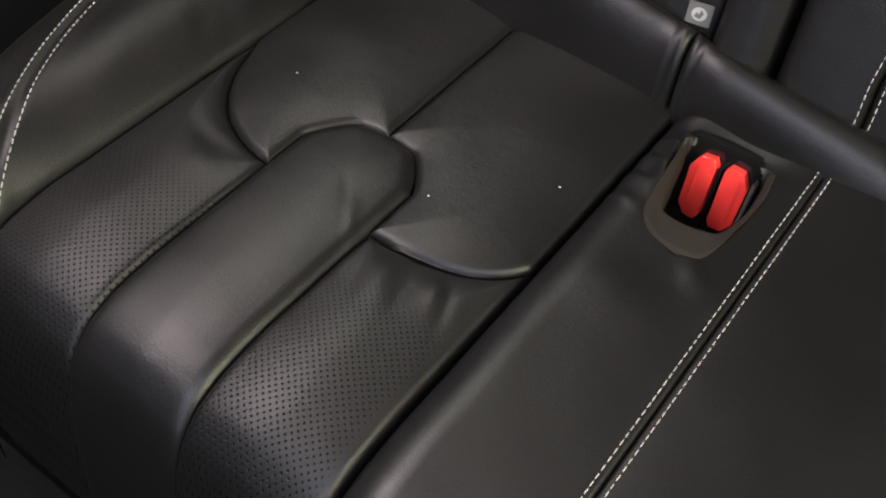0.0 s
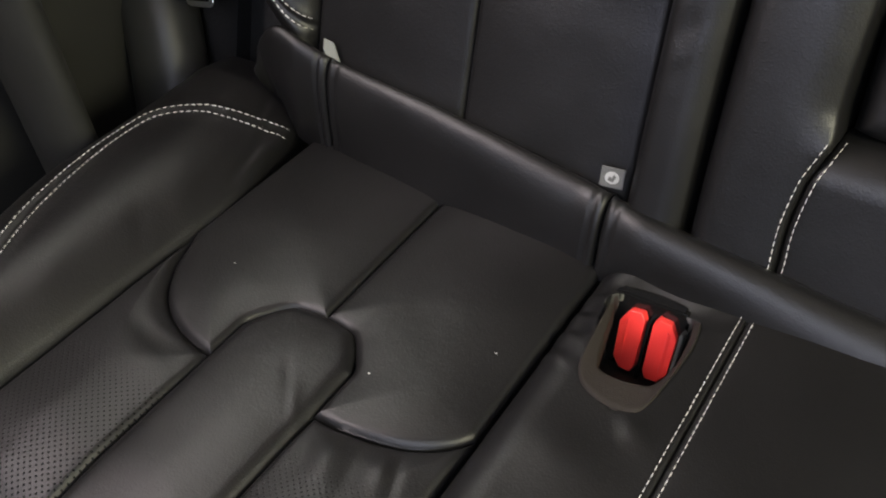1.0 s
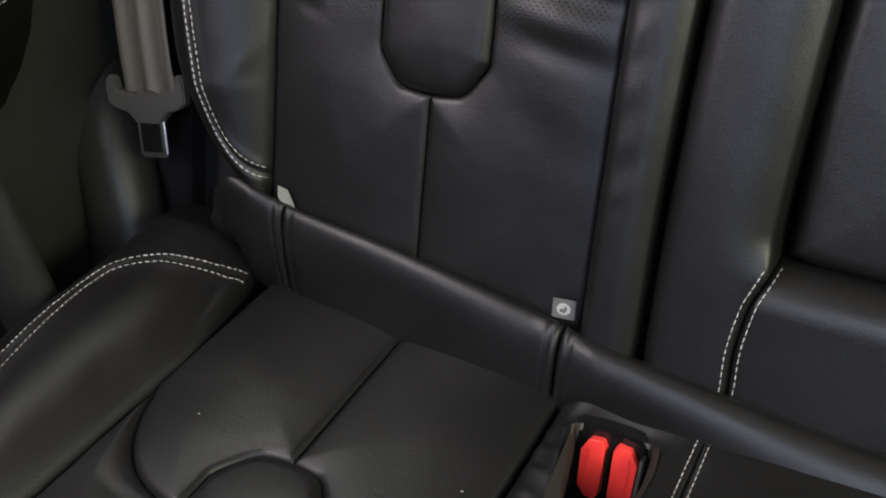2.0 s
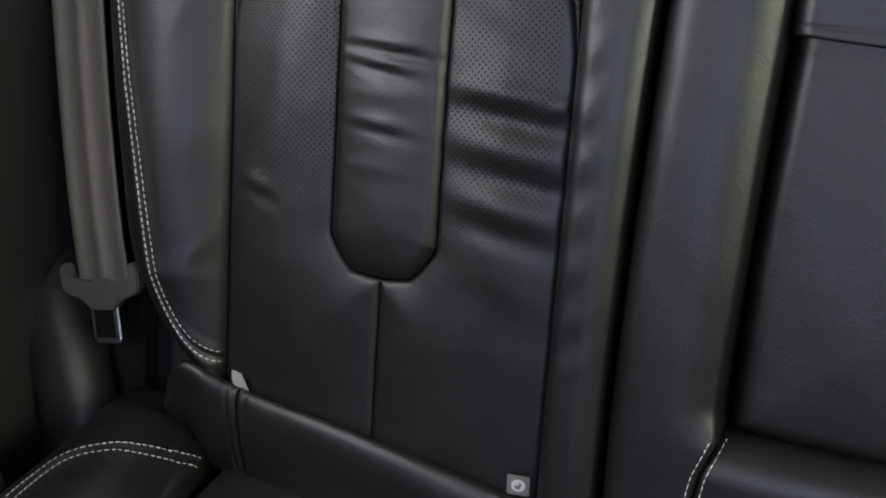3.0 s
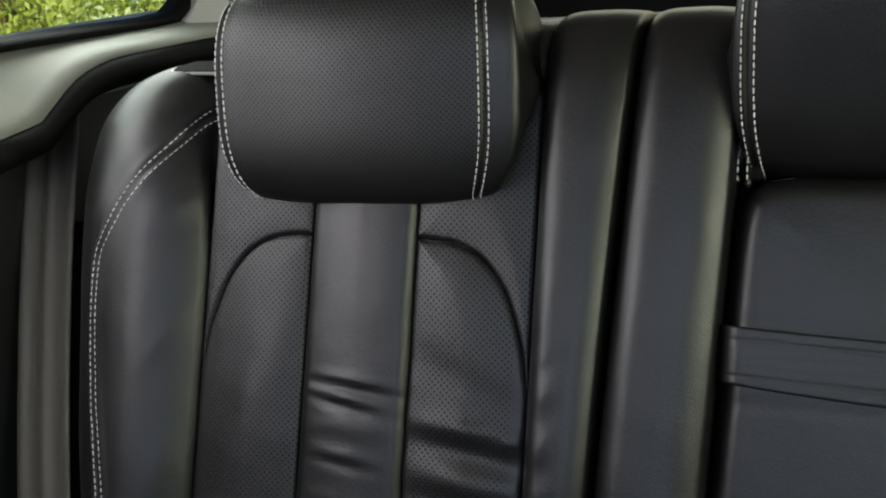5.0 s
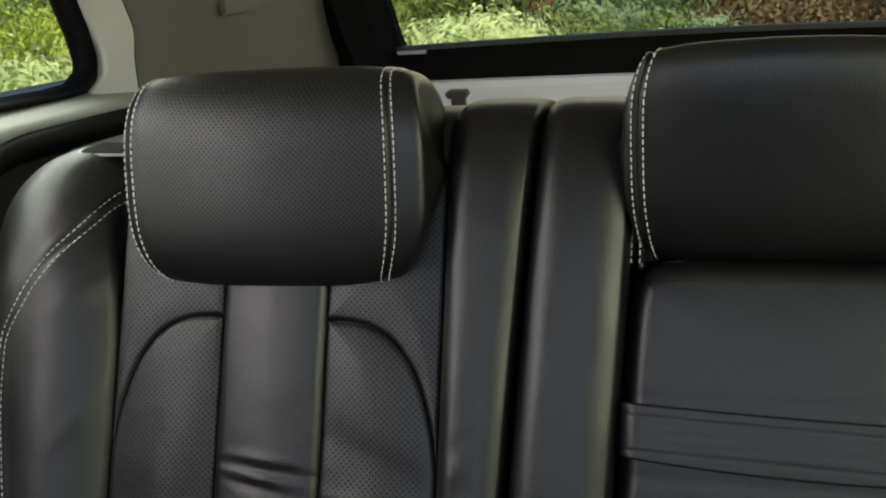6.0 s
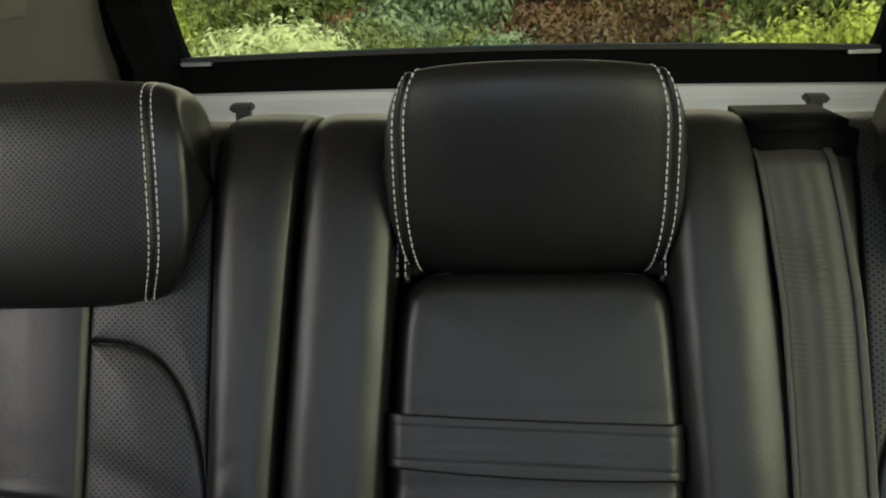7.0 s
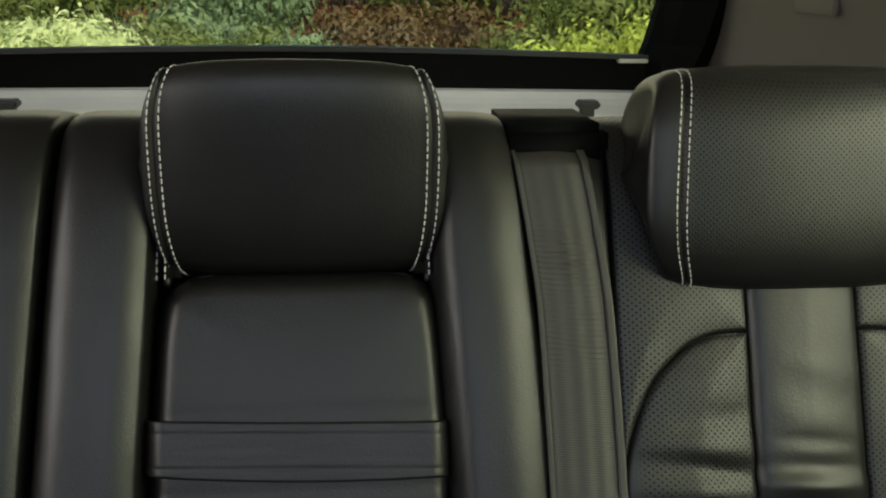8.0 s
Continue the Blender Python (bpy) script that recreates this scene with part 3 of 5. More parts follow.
def cushion_inset(parent, sgn):
    def to(x, d, h):
        return on_cushion(sgn * (CX + x), d, h)
    pad_in = curve([(0.0, 0.0), (0.1625, 0.0), (0.166, 0.0225), (0.18, 0.036), (0.197, BAND), (0.24, BAND)])
    for side in (-1, 1):
        wing_edge, (pad_out, pad_end) = WING_EDGE[side], PAD_OUT[side]
        X, Z = rows_grid(0.0, pad_end, pad_in, pad_out, 130, 70, (0.160, 0.170))
        lip = 0.0004 * np.exp(-((wing_edge(np.maximum(X, BAND)) - Z) / 0.010) ** 2) * np.clip((X - 0.045) / 0.01, 0, 1)
        upholster("rear_pad", parent, side * X, Z, LEATHER, to, puff=0.005, groove=0.005, round_=0.006, swell=0.02, edges="LRT",
                  extra=lip + folds(side * X, Z, [(0.09 * side, 0.10, 10, 0.04, 0.03, 0.002)]))
        marks = [(0.107, 0.252, 60, 0.012, 0.006, 0.002), (0.117, 0.256, 70, 0.016, 0.004, -0.0016), (0.075, 0.258, 75, 0.02, 0.007, 0.0012), (0.092, 0.262, 80, 0.02, 0.006, -0.0014),
                 (0.06, 0.262, 70, 0.02, 0.005, -0.0008), (0.09, 0.33, 0, 0.05, 0.05, 0.002)]
        if side < 0:
            marks = [(-0.075, 0.232, 10, 0.02, 0.005, 0.0012), (-0.09, 0.24, 20, 0.03, 0.008, -0.0016), (-0.09, 0.33, 0, 0.05, 0.06, 0.002)]
        X, Z = cols_grid(BAND, HALF, wing_edge, lambda x: 0 * x + D1, 55, 110)
        punch = np.clip((Z - 0.262) / 0.02, 0, 1) * np.clip((HALF - 0.006 - X) / 0.006, 0, 1)
        upholster("wing_panel", parent, side * X, Z, PUNCHED, to, base=front_fall(Z), puff=0.006, groove=0.006, swell=0.025, edges="LRB",
                  extra=folds(side * X, Z, marks) - 0.0022 * np.exp(-((Z - wing_edge(X)) / 0.014) ** 2), punched=punch, label="black leather panel, partly perforated and creased", skirt=0.06)
    X, Z = cols_grid(-BAND, BAND, lambda x: curve([(0.0, 0.163), (0.0225, 0.166), (0.036, 0.180), (BAND, 0.197)])(np.abs(x)), lambda x: 0 * x + D1, 60, 130)
    upholster("middle_band", parent, X, Z, LEATHER, to, base=front_fall(Z), puff=0.005, groove=0.006, round_=0.010, swell=0.02, edges="LRB",
              extra=0.002 + folds(X, Z, [(0.02, 0.228, 50, 0.02, 0.004, -0.0012), (0.028, 0.235, 50, 0.02, 0.004, 0.0012)]), skirt=0.06)


def cushion_bolster(parent, sgn):
    def to(x, d, h):
        return on_cushion(sgn * x, d, h)
    line = along([(-0.539, 0.004), (-0.556, 0.023), (-0.573, 0.035), (-0.595, 0.0455), (-0.6135, 0.059), (-0.6255, 0.080), (-0.6275, 0.105), (-0.6245, 0.140), (-0.614, 0.195), (-0.5955, 0.248), (-0.5765, 0.286), (-0.549, 0.330), (-0.524, 0.375)], 300)
    outer = curve([(-0.05, -0.700), (0.14, -0.702), (0.22, -0.684), (0.30, -0.655), (0.36, -0.622), (0.43, -0.575)])
    inner = curve([(-0.05, -0.560), (0.0, -0.540), (0.05, -0.528), (0.108, -0.520), (0.19, -0.5215), (0.30, -0.5215), (0.36, -0.5215), (0.43, -0.521)])
    X, Z = rows_grid(-0.05, D1, outer, inner, 130, 90)
    s = (X - X[:, :1]) / (X[:, -1:] - X[:, :1])
    h = np.where(s < 0.6, 0.033 - 0.093 * np.clip(1 - s / 0.46, 0, 1) ** 2.2, 0.033 - 0.033 * np.clip((s - 0.6) / 0.4, 0, 1) ** 2)
    h = h * np.clip(1 + (Z + 0.01) / 0.12, 0.3, 1) + front_fall(Z)
    d = line_distance(X, Z, line)
    h = h - 0.0025 * np.exp(-(d / 0.0022) ** 2) + 0.0012 * np.exp(-((d - 0.0055) / 0.004) ** 2)
    h = h + folds(X, Z, [(-0.535, 0.045, 80, 0.03, 0.004, 0.0026), (-0.543, 0.048, 75, 0.03, 0.0035, -0.0026), (-0.551, 0.03, 70, 0.03, 0.0035, 0.0022), (-0.559, 0.015, 65, 0.025, 0.0035, -0.0018), (-0.54, 0.13, 60, 0.02, 0.01, 0.0014), (-0.545, 0.17, 45, 0.02, 0.007, -0.0012), (-0.55, 0.25, 60, 0.03, 0.01, 0.001)])
    _, height = upholster("side_bolster", parent, X, Z, LEATHER, to, puff=0, groove=0.006, edges="R", extra=h, skirt=0.06)
    for off in (-0.005, 0.005):
        q = [p for p in offset_line(line, off) if p[0] < float(inner(p[1])) - 0.002]
        stitches("stitching", parent, [to(x, d, height(x, d)) for x, d in q], "pale grey contrast stitching", up=(0, -0.27, 0.96))
    q = [(float(outer(a)) + 0.020, a) for a in np.linspace(0.10, 0.40, 90)]
    stitches("stitching", parent, [to(x, d, height(x, d)) for x, d in q], "pale grey contrast stitching", up=(-0.6 * sgn, -0.2, 0.75))


def rear_roll(parent, sgn):
    """The padded roll in the angle between cushion and backrest, in three sewn lengths."""
    low = curve([(-0.66, -0.060), (-0.578, -0.038), (-0.555, -0.016), (-0.531, -0.003), (-0.392, 0.018), (-0.246, 0.031), (-0.159, 0.039), (-0.04, 0.050), (0.0, 0.051)])
    top = curve([(-0.66, 0.02), (-0.570, 0.020), (-0.562, 0.043), (-0.545, 0.055), (-0.520, 0.049), (-0.495, 0.042), (-0.39, 0.030), (-0.25, 0.011), (-0.16, 0.001), (-0.057, -0.009), (0.0, -0.011)])
    for x0, x1 in ((-0.575, -0.4965), (-0.4955, -0.248), (-0.247, 0.0)):
        X, S = cols_grid(x0, x1, lambda x: 0 * x, lambda x: 0 * x + 1, 60, 40)
        e = np.minimum(X - x0, x1 - X) if x1 < 0 else X - x0
        sew = 0.006 * (1 - np.sqrt(1 - (1 - np.clip(e / 0.006, 0, 1)) ** 2)) + 0.002 * np.exp(-((e - 0.008) / 0.0015) ** 2)
        sew = sew + 0.022 * (1 - np.sqrt(1 - (1 - np.clip((X + 0.576) / 0.034, 0, 1)) ** 2))

        def to(x, s, v):
            a = on_cushion(x, low(x), 0 * x - 0.006)
            b = np.stack([x, -0.016 - 0.011 * np.clip((x + 0.27) / 0.05, 0, 1), top(x)], -1)
            c = np.stack([x, 0 * x + 0.012, top(x) - 0.014], -1)
            k = s[..., None]
            out = (1 - k) ** 2 * a + 2 * k * (1 - k) * (2 * b - 0.5 * a - 0.5 * c) + k ** 2 * c
            n = np.array([0, -0.9, 0.25])
            bulge = ((0.006 + 0.006 * np.clip((-0.500 - x) / 0.025, 0, 1)) * np.sin(np.pi * s) + v)[..., None]
            r = out + n * bulge + np.array([0, 0, 0.004]) * np.exp(-((s - 0.62) / 0.2) ** 2)[..., None]
            r[..., 0] *= sgn
            return r
        upholster("rear_roll", parent, X, S, LEATHER, to, puff=0, groove=0, edges="", extra=-sew, skirt=0.004)


def shell(parent, x0, x1):
    # footwell shade is put into this near-black colour
    part("base", box(x0, x1, -0.36, -0.02, -0.34, -0.17), BAND_BLACK, parent, "base under the cushion, blackened for the footwell's shade", bevel=0.01)


outer_cushion = thing("rear_bench_seat", (-0.46, -0.2, -0.30), "black leather outer rear seat cushion, perforated and gently creased", "car seat", "rear seat cushions")
cushion_inset(outer_cushion, 1)
cushion_bolster(outer_cushion, 1)
rear_roll(outer_cushion, 1)
shell(outer_cushion, -0.68, -0.25)
wide_cushion = thing("rear_bench_seat", (0.2, -0.2, -0.30), "wide black leather rear seat cushion with a smooth middle", "car seat", "rear seat cushions")


def centre_cushion(parent):
    def flat(X, Z, x0, x1):
        e = np.minimum(X - x0, x1 - X)
        return 0.012 * (1 - np.exp(-np.clip(e, 0, 1) / 0.02)) + front_fall(Z)
    for sgn in (-1, 1):
        def to(x, d, h):
            return on_cushion(sgn * x, d, h)
        X, Z = rows_grid(0.0, D1, lambda d: 0 * d - 0.2395, lambda d: 0 * d - 0.1338, 260, 90)
        k = np.clip((X + 0.2395) / 0.03, 0, 1)
        h = -0.012 + 0.026 * np.sqrt(1 - (1 - k) ** 2) + front_fall(Z)
        hole_l = curve([(0.050, -0.195), (0.0525, -0.2145), (0.060, -0.2200), (0.075, -0.2180), (0.10, -0.2125), (0.128, -0.208), (0.140, -0.200), (0.147, -0.186), (0.150, -0.176)])
        hole_r = curve([(0.050, -0.180), (0.0525, -0.1630), (0.060, -0.1585), (0.080, -0.1555), (0.119, -0.1585), (0.137, -0.161), (0.147, -0.167), (0.150, -0.176)])
        inside = np.clip(np.minimum(X - hole_l(Z), hole_r(Z) - X) / 0.0025, 0, 1) * (Z > 0.0505) * (Z < 0.1495)
        if sgn > 0:
            h = h + folds(X, Z, [(-0.190, 0.046, 0, 0.032, 0.012, -0.009), (-0.228, 0.075, 80, 0.03, 0.007, -0.004)])
        h = h - (0.055 * inside if sgn > 0 else 0) + folds(X, Z, [(-0.228, 0.06 + 0.011 * q, 25, 0.013, 0.0035, 0.0019 * (-1) ** q) for q in range(0, 7)] + [(-0.16, 0.16, 50, 0.012, 0.008, 0.002), (-0.19, 0.2, 20, 0.03, 0.02, 0.002)])
        _, height = upholster("inner_bolster", parent, X, Z, LEATHER, to, puff=0, groove=0.0025, round_=0.003, edges="R", extra=h, skirt=0.06)
        q = [to(np.array(-0.1378), np.array(a), np.array(height(-0.1378, a))) for a in np.linspace(0.035, 0.40, 120)]
        stitches("stitching", parent, q, "pale grey contrast stitching", up=(0, -0.27, 0.96))
    X, Z = rows_grid(0.0, D1, lambda d: 0 * d - 0.1332, lambda d: 0 * d + 0.1332, 110, 90)
    h = front_fall(Z) + 0.013 + 0.006 * np.cos(X / 0.1333 * np.pi / 2) ** 0.7
    _, height = upholster("middle_pad", parent, X, Z, LEATHER, on_cushion, puff=0, groove=0.0025, round_=0.003, edges="LR", extra=h, skirt=0.06)
    for x in (-0.1292, 0.1292):
        q = [on_cushion(np.array(x), np.array(a), np.array(height(x, a))) for a in np.linspace(0.035, 0.40, 120)]
        stitches("stitching", parent, q, "pale grey contrast stitching", up=(0, -0.27, 0.96))


centre_cushion(wide_cushion)
cushion_inset(wide_cushion, -1)
cushion_bolster(wide_cushion, -1)
rear_roll(wide_cushion, -1)
shell(wide_cushion, -0.24, 0.68)


# ---------------------------------------------------------------- head restraints
def head_restraint(cx, face, half, z0, z1, v0, v1, label, stitch_off, punched=False, power=3.2, top_in=0.07, low_in=0.08, tilt=10.0, sides=None, slope=0.0, shear=False):
    """A padded cushion lofted along x, with side panels, seams and stitching."""
    ob = thing("head_restraint", (cx, 0.03, z0), label, "headrest", "rear head restraints")
    zc, vc, hz, hv = (z0 + z1) / 2, (v0 + v1) / 2, (z1 - z0) / 2, (v1 - v0) / 2
    n = 120
    a = np.linspace(0, 2 * np.pi, n, endpoint=False)
    c, s = np.cos(a), np.sin(a)
    ring = np.stack([np.sign(c) * np.abs(c) ** (2 / power) * hv, np.sign(s) * np.abs(s) ** (2 / power) * hz], 1)
    narrow = np.where(s > 0, 1 - top_in * np.abs(ring[:, 1] / hz) ** 3.2, 1 - low_in * np.abs(ring[:, 1] / hz) ** 3.2)

    ends_at = sides or (half, half)
    shrink = [0.16 if e - face > 0.012 else 0.30 for e in ends_at]
    ct, st = math.cos(radians(tilt)), math.sin(radians(tilt))

    def size(x):
        u = np.clip((abs(x) - face) / (ends_at[x > 0] - face), 0, 1)
        return 1 - shrink[x > 0] * (1 - math.sqrt(max(0.0, 1 - u ** 2.4))) + 0.02 * math.cos(min(1.0, abs(x) / face) * math.pi / 2) - 0.045 * min(1.0, abs(x) / face) ** 7

    def place(x, i, f=1.0, out=0.0):
        r = ring[i] * size(x) * f * np.array([1 + 0.16 * math.cos(min(1.0, abs(x) / face) * math.pi / 2) - 0.08, 1.0])
        seam = 0.0026 * math.exp(-((abs(x) - face) / 0.0020) ** 2) - 0.0012 * math.exp(-((abs(x) - face) / 0.006) ** 2)
        r = r * (1 - (seam - out) / (np.linalg.norm(r) + 1e-6))
        if shear:
            y, z = r[0] + r[1] * st / ct, r[1]
        else:
            y, z = r[0] * ct + r[1] * st, -r[0] * st + r[1] * ct
        return (cx + x * narrow[i], -(vc + y), zc + z + slope * x), r

    def build(name, xs, mat, cap=0, lab=""):
        verts, faces, uvs = [], [], []
        for x in xs:
            for i in range(n):
                p, r = place(x, i)
                verts.append(p)
                uvs.append((x, r[1] + 0.5 * r[0]))
        m = len(xs)
        for j in range(m - 1):
            for i in range(n):
                p, q = j * n + i, j * n + (i + 1) % n
                faces.append((p, p + n, q + n, q))
        if cap:
            last = (m - 1) if cap > 0 else 0
            prev = last * n
            for f in (0.96, 0.9, 0.82, 0.7, 0.55, 0.4, 0.2):
                start = len(verts)
                for i in range(n):
                    p, r = place(xs[last], i, f)
                    verts.append((p[0] + cap * 0.007 * (1 - f ** 2) ** 2, p[1], p[2]))
                    uvs.append((0, 0))
                for i in range(n):
                    w = (prev + i, start + i, start + (i + 1) % n, prev + (i + 1) % n)
                    faces.append(w if cap > 0 else w[::-1])
                prev = start
            mid = len(verts)
            verts.append((cx + xs[last] + cap * 0.0072, -vc, zc + slope * xs[last]))
            uvs.append((0, 0))
            for i in range(n):
                w = (prev + i, mid, prev + (i + 1) % n)
                faces.append(w if cap > 0 else w[::-1])
        pu = None
        if punched:
            v = np.array(verts)
            pu = np.clip((-v[:, 1] - vc - st * (v[:, 2] - zc) - hv * 0.55) / (hv * 0.2), 0, 1) * np.clip((hz - 0.016 - np.abs(v[:, 2] - zc)) / 0.01, 0, 1)
        return raw(name, verts, faces, mat, ob, lab, uvs=uvs, punched=pu)

    build("face_panel", list(np.linspace(-face, -face + 0.012, 12)) + list(np.linspace(-face + 0.016, face - 0.016, 30)) + list(np.linspace(face - 0.012, face, 12)), PUNCHED_FINE if punched else LEATHER,
          lab="perforated black leather" if punched else "")
    for sgn in (-1, 1):
        xs = [sgn * (face + (ends_at[sgn > 0] - face) * u) for u in np.linspace(0, 1, 22) ** 1.1]
        build("side_panel", xs if sgn > 0 else xs[::-1], LEATHER, cap=sgn)
        for off in (-stitch_off, stitch_off):
            x = sgn * (face + off)
            idx = [i % n for i in range(-n // 4 - 6, n // 4 + 16)]
            pts = [place(x, i, 1.0, 0.0003)[0] for i in idx]
            ups = np.array([(0.25 * sgn / hv, -(ring[i][0] / hv ** 2 * ct + ring[i][1] / hz ** 2 * st), -ring[i][0] / hv ** 2 * st + ring[i][1] / hz ** 2 * ct) for i in idx])
            ups = ups / np.linalg.norm(ups, axis=1)[:, None]
            stitches("stitching", ob, pts, "pale grey contrast stitching", up=ups, width=0.0005)
    for x in (cx - 0.06, cx + 0.06):
        bm = bmesh.new()
        bmesh.ops.create_cone(bm, cap_ends=True, segments=16, radius1=0.006, radius2=0.006, depth=0.12)
        bmesh.ops.translate(bm, verts=bm.verts[:], vec=(x, -vc + 0.045, z0 - 0.025))
        part("post", bm, CHROME, ob, "chrome post", smooth=True)
    return ob


OUTER_HR = dict(face=0.1085, half=0.131, v0=-0.05, v1=0.055, stitch_off=0.0036, punched=True, tilt=15.0, low_in=0.15)
head_restraint(CX, z0=0.477, z1=0.647, label="wide perforated black leather headrest with pale stitching on the narrow backrest", sides=(0.1165, 0.133), slope=0.014, **OUTER_HR)
head_restraint(0.391, z0=0.484, z1=0.654, label="wide perforated black leather headrest with pale stitching on the wide backrest", sides=(0.133, 0.1165), **OUTER_HR)
middle = head_restraint(0.003, 0.0975, 0.109, 0.504, 0.6445, -0.055, 0.045, "smooth black leather middle headrest with pale stitched sides", 0.0042, tilt=25.6, top_in=0.13, low_in=0.07, power=4.5, shear=True)
for sgn in (-1, 1):
    # the stitched sides of its lower housing
    bm = box(0.003 + sgn * 0.097 - 0.009, 0.003 + sgn * 0.097 + 0.009, 0.004, 0.06, 0.494, 0.550)
    flank = part("lower_flank", bm, LEATHER, middle, bevel=0.007, segments=4, smooth=True)
    for x in (0.0970, 0.1035):
        q = [(0.003 + sgn * x, 0.0035 + 0.004 * (x > 0.1), z) for z in np.linspace(0.498, 0.547 if x > 0.1 else 0.515, 24)]
        stitches("stitching", flank, q, "pale grey contrast stitching", up=(0.3 * sgn, -1, 0), width=0.0005)


# ---------------------------------------------------------------- belts and buckles
def buckle():
    ob = thing("seat_belt_buckle", (-0.192, -0.06, -0.08), "double buckle with two red buttons sunk in the cushion", "seat belt")
    o = on_cushion(np.array(-0.194), np.array(0.053), np.array(0.002))
    fwd, up = Vector((0, -1, -SLOPE)).normalized(), Vector((0, -SLOPE, 1)).normalized()
    down = (fwd * 0.27 - up * 0.963).normalized()
    out = (fwd * 0.963 + up * 0.27).normalized()
    # own axes: x across, y down the face, z out of the face
    m = Matrix(((1, 0, 0, o[0]), (0, down.y, out.y, o[1]), (0, down.z, out.z, o[2]), (0, 0, 0, 1)))
    part("housing", prism([(-0.024, -0.010), (0.024, -0.010), (0.0275, -0.006), (0.0262, 0.040), (0.023, 0.050), (-0.023, 0.050), (-0.0262, 0.040), (-0.0275, -0.006)], 0.03, m @ Matrix.Translation((0, 0, -0.03))),
         GLOSS, ob, "gloss black housing", bevel=0.0015)
    for sgn in (-1, 1):
        # lighter grey stands in for highlights along the housing's bevelled edge
        part("side_wall", prism([(sgn * 0.0258, 0.0), (sgn * 0.0282, 0.002), (sgn * 0.0268, 0.043), (sgn * 0.022, 0.049), (sgn * 0.0245, 0.040)], 0.010, m), GRIP, ob, "dark grey side wall", bevel=0.0006)
        shape = [(-0.0030, -0.0015), (0.0060, -0.0030), (0.0090, 0.0020), (0.0088, 0.0385), (0.0062, 0.0435), (-0.0020, 0.0435), (-0.0075, 0.0365), (-0.0085, 0.0085)]
        if sgn > 0:
            shape = [(-x, y) for x, y in shape]
        button = part("release_button", prism(shape, 0.007, m @ pose(sgn * 0.0112 + 0.0035, 0, 0, 0, sgn * 6, 0)), RED, ob, "red release button", bevel=0.0005, segments=1)
        edge = prism([(0, 0.0), (0.0058, 0.004), (0.0056, 0.026), (0.002, 0.034), (0, 0.034)], 0.0012, m @ pose(sgn * 0.0132 + 0.0035, 0.004, 0.0064, 0, sgn * 22, 0) @ Matrix.Diagonal((sgn, 1, 1, 1)))
        part("button_facet", edge, RED, button, bevel=0.0004)
    part("divider", box(0.0025, 0.0045, 0.002, 0.046, -0.002, 0.008, m), GLOSS, ob)
    # collar: from the cushion's skin down into the well, open at the back
    rim = along([(-0.2165, 0.070), (-0.2140, 0.100), (-0.2105, 0.128), (-0.203, 0.142), (-0.189, 0.150), (-0.176, 0.1525), (-0.164, 0.150), (-0.159, 0.137), (-0.157, 0.119), (-0.155, 0.100), (-0.154, 0.080), (-0.157, 0.058)], 60)
    mouth = along([(-0.2135, 0.066), (-0.207, 0.095), (-0.203, 0.112), (-0.198, 0.121), (-0.189, 0.122), (-0.175, 0.1195), (-0.166, 0.117), (-0.161, 0.106), (-0.159, 0.091), (-0.1605, 0.070), (-0.163, 0.055)], 60)
    X, Z = cols_grid(0.0, 1.0, lambda x: 0 * x, lambda x: 0 * x + 1, 60, 16)

    def lip(x):
        return -0.012 + 0.026 * np.sqrt(1 - (1 - np.clip((x + 0.2395) / 0.03, 0, 1)) ** 2)

    def collar(u, s, v):
        i = np.clip(u * 59, 0, 59)
        k = np.arange(60)
        o = [np.interp(i, k, rim[:, c]) for c in (0, 1)]
        n = [np.interp(i, k, mouth[:, c]) for c in (0, 1)]
        return on_cushion(n[0] + (o[0] - n[0]) * s, n[1] + (o[1] - n[1]) * s, 0.010 + (lip(o[0]) - 0.0075) * s ** 0.8 - 0.010 * np.clip((0.12 - s) / 0.12, 0, 1) ** 2 - 0.004 * np.clip((s - 0.85) / 0.15, 0, 1) ** 2 + v)
    upholster("boot", ob, X, Z, BOOT, collar, puff=0, groove=0, edges="", skirt=0.004, label="brown felt-lined boot round the buckle")
    return ob


buckle()


def ribbon(points, width, side, thick=0.0012, sag=0.0, n=80, across=8, waves=6.0):
    """A belt along 3D points, side: the direction across it."""
    p = np.array(points, float)
    t = np.concatenate([[0], np.cumsum(np.sqrt((np.diff(p, axis=0) ** 2).sum(1)))])
    f = [curve(list(zip(t, p[:, k]))) for k in range(3)]
    s = np.linspace(0, t[-1], n)
    mid = np.stack([g(s) for g in f], 1)
    side = np.array(side, float)
    tang = np.gradient(mid, axis=0)
    nor = np.cross(tang, side)
    nor /= np.linalg.norm(nor, axis=1)[:, None]
    verts, uvs, faces = [], [], []
    for i in range(n):
        for lay in (1, -1):
            for j in range(across + 1):
                u = j / across - 0.5
                wav = sag * (math.cos(u * waves) + 0.5 * math.sin(9 * u + 3 * s[i]))
                verts.append((mid[i] + side * u * width + nor[i] * (wav + lay * thick / 2)).tolist())
                uvs.append((u * width, s[i]))
    w = 2 * (across + 1)
    for i in range(n - 1):
        for j in range(across):
            a = i * w + j
            faces.append((a, a + 1, a + w + 1, a + w))
            b = a + across + 1
            faces.append((b, b + w, b + w + 1, b + 1))
        for a, b in ((i * w, i * w + across + 1), (i * w + 2 * across + 1, i * w + across)):
            faces.append((a, a + w, b + w, b))
    return verts, faces, uvs


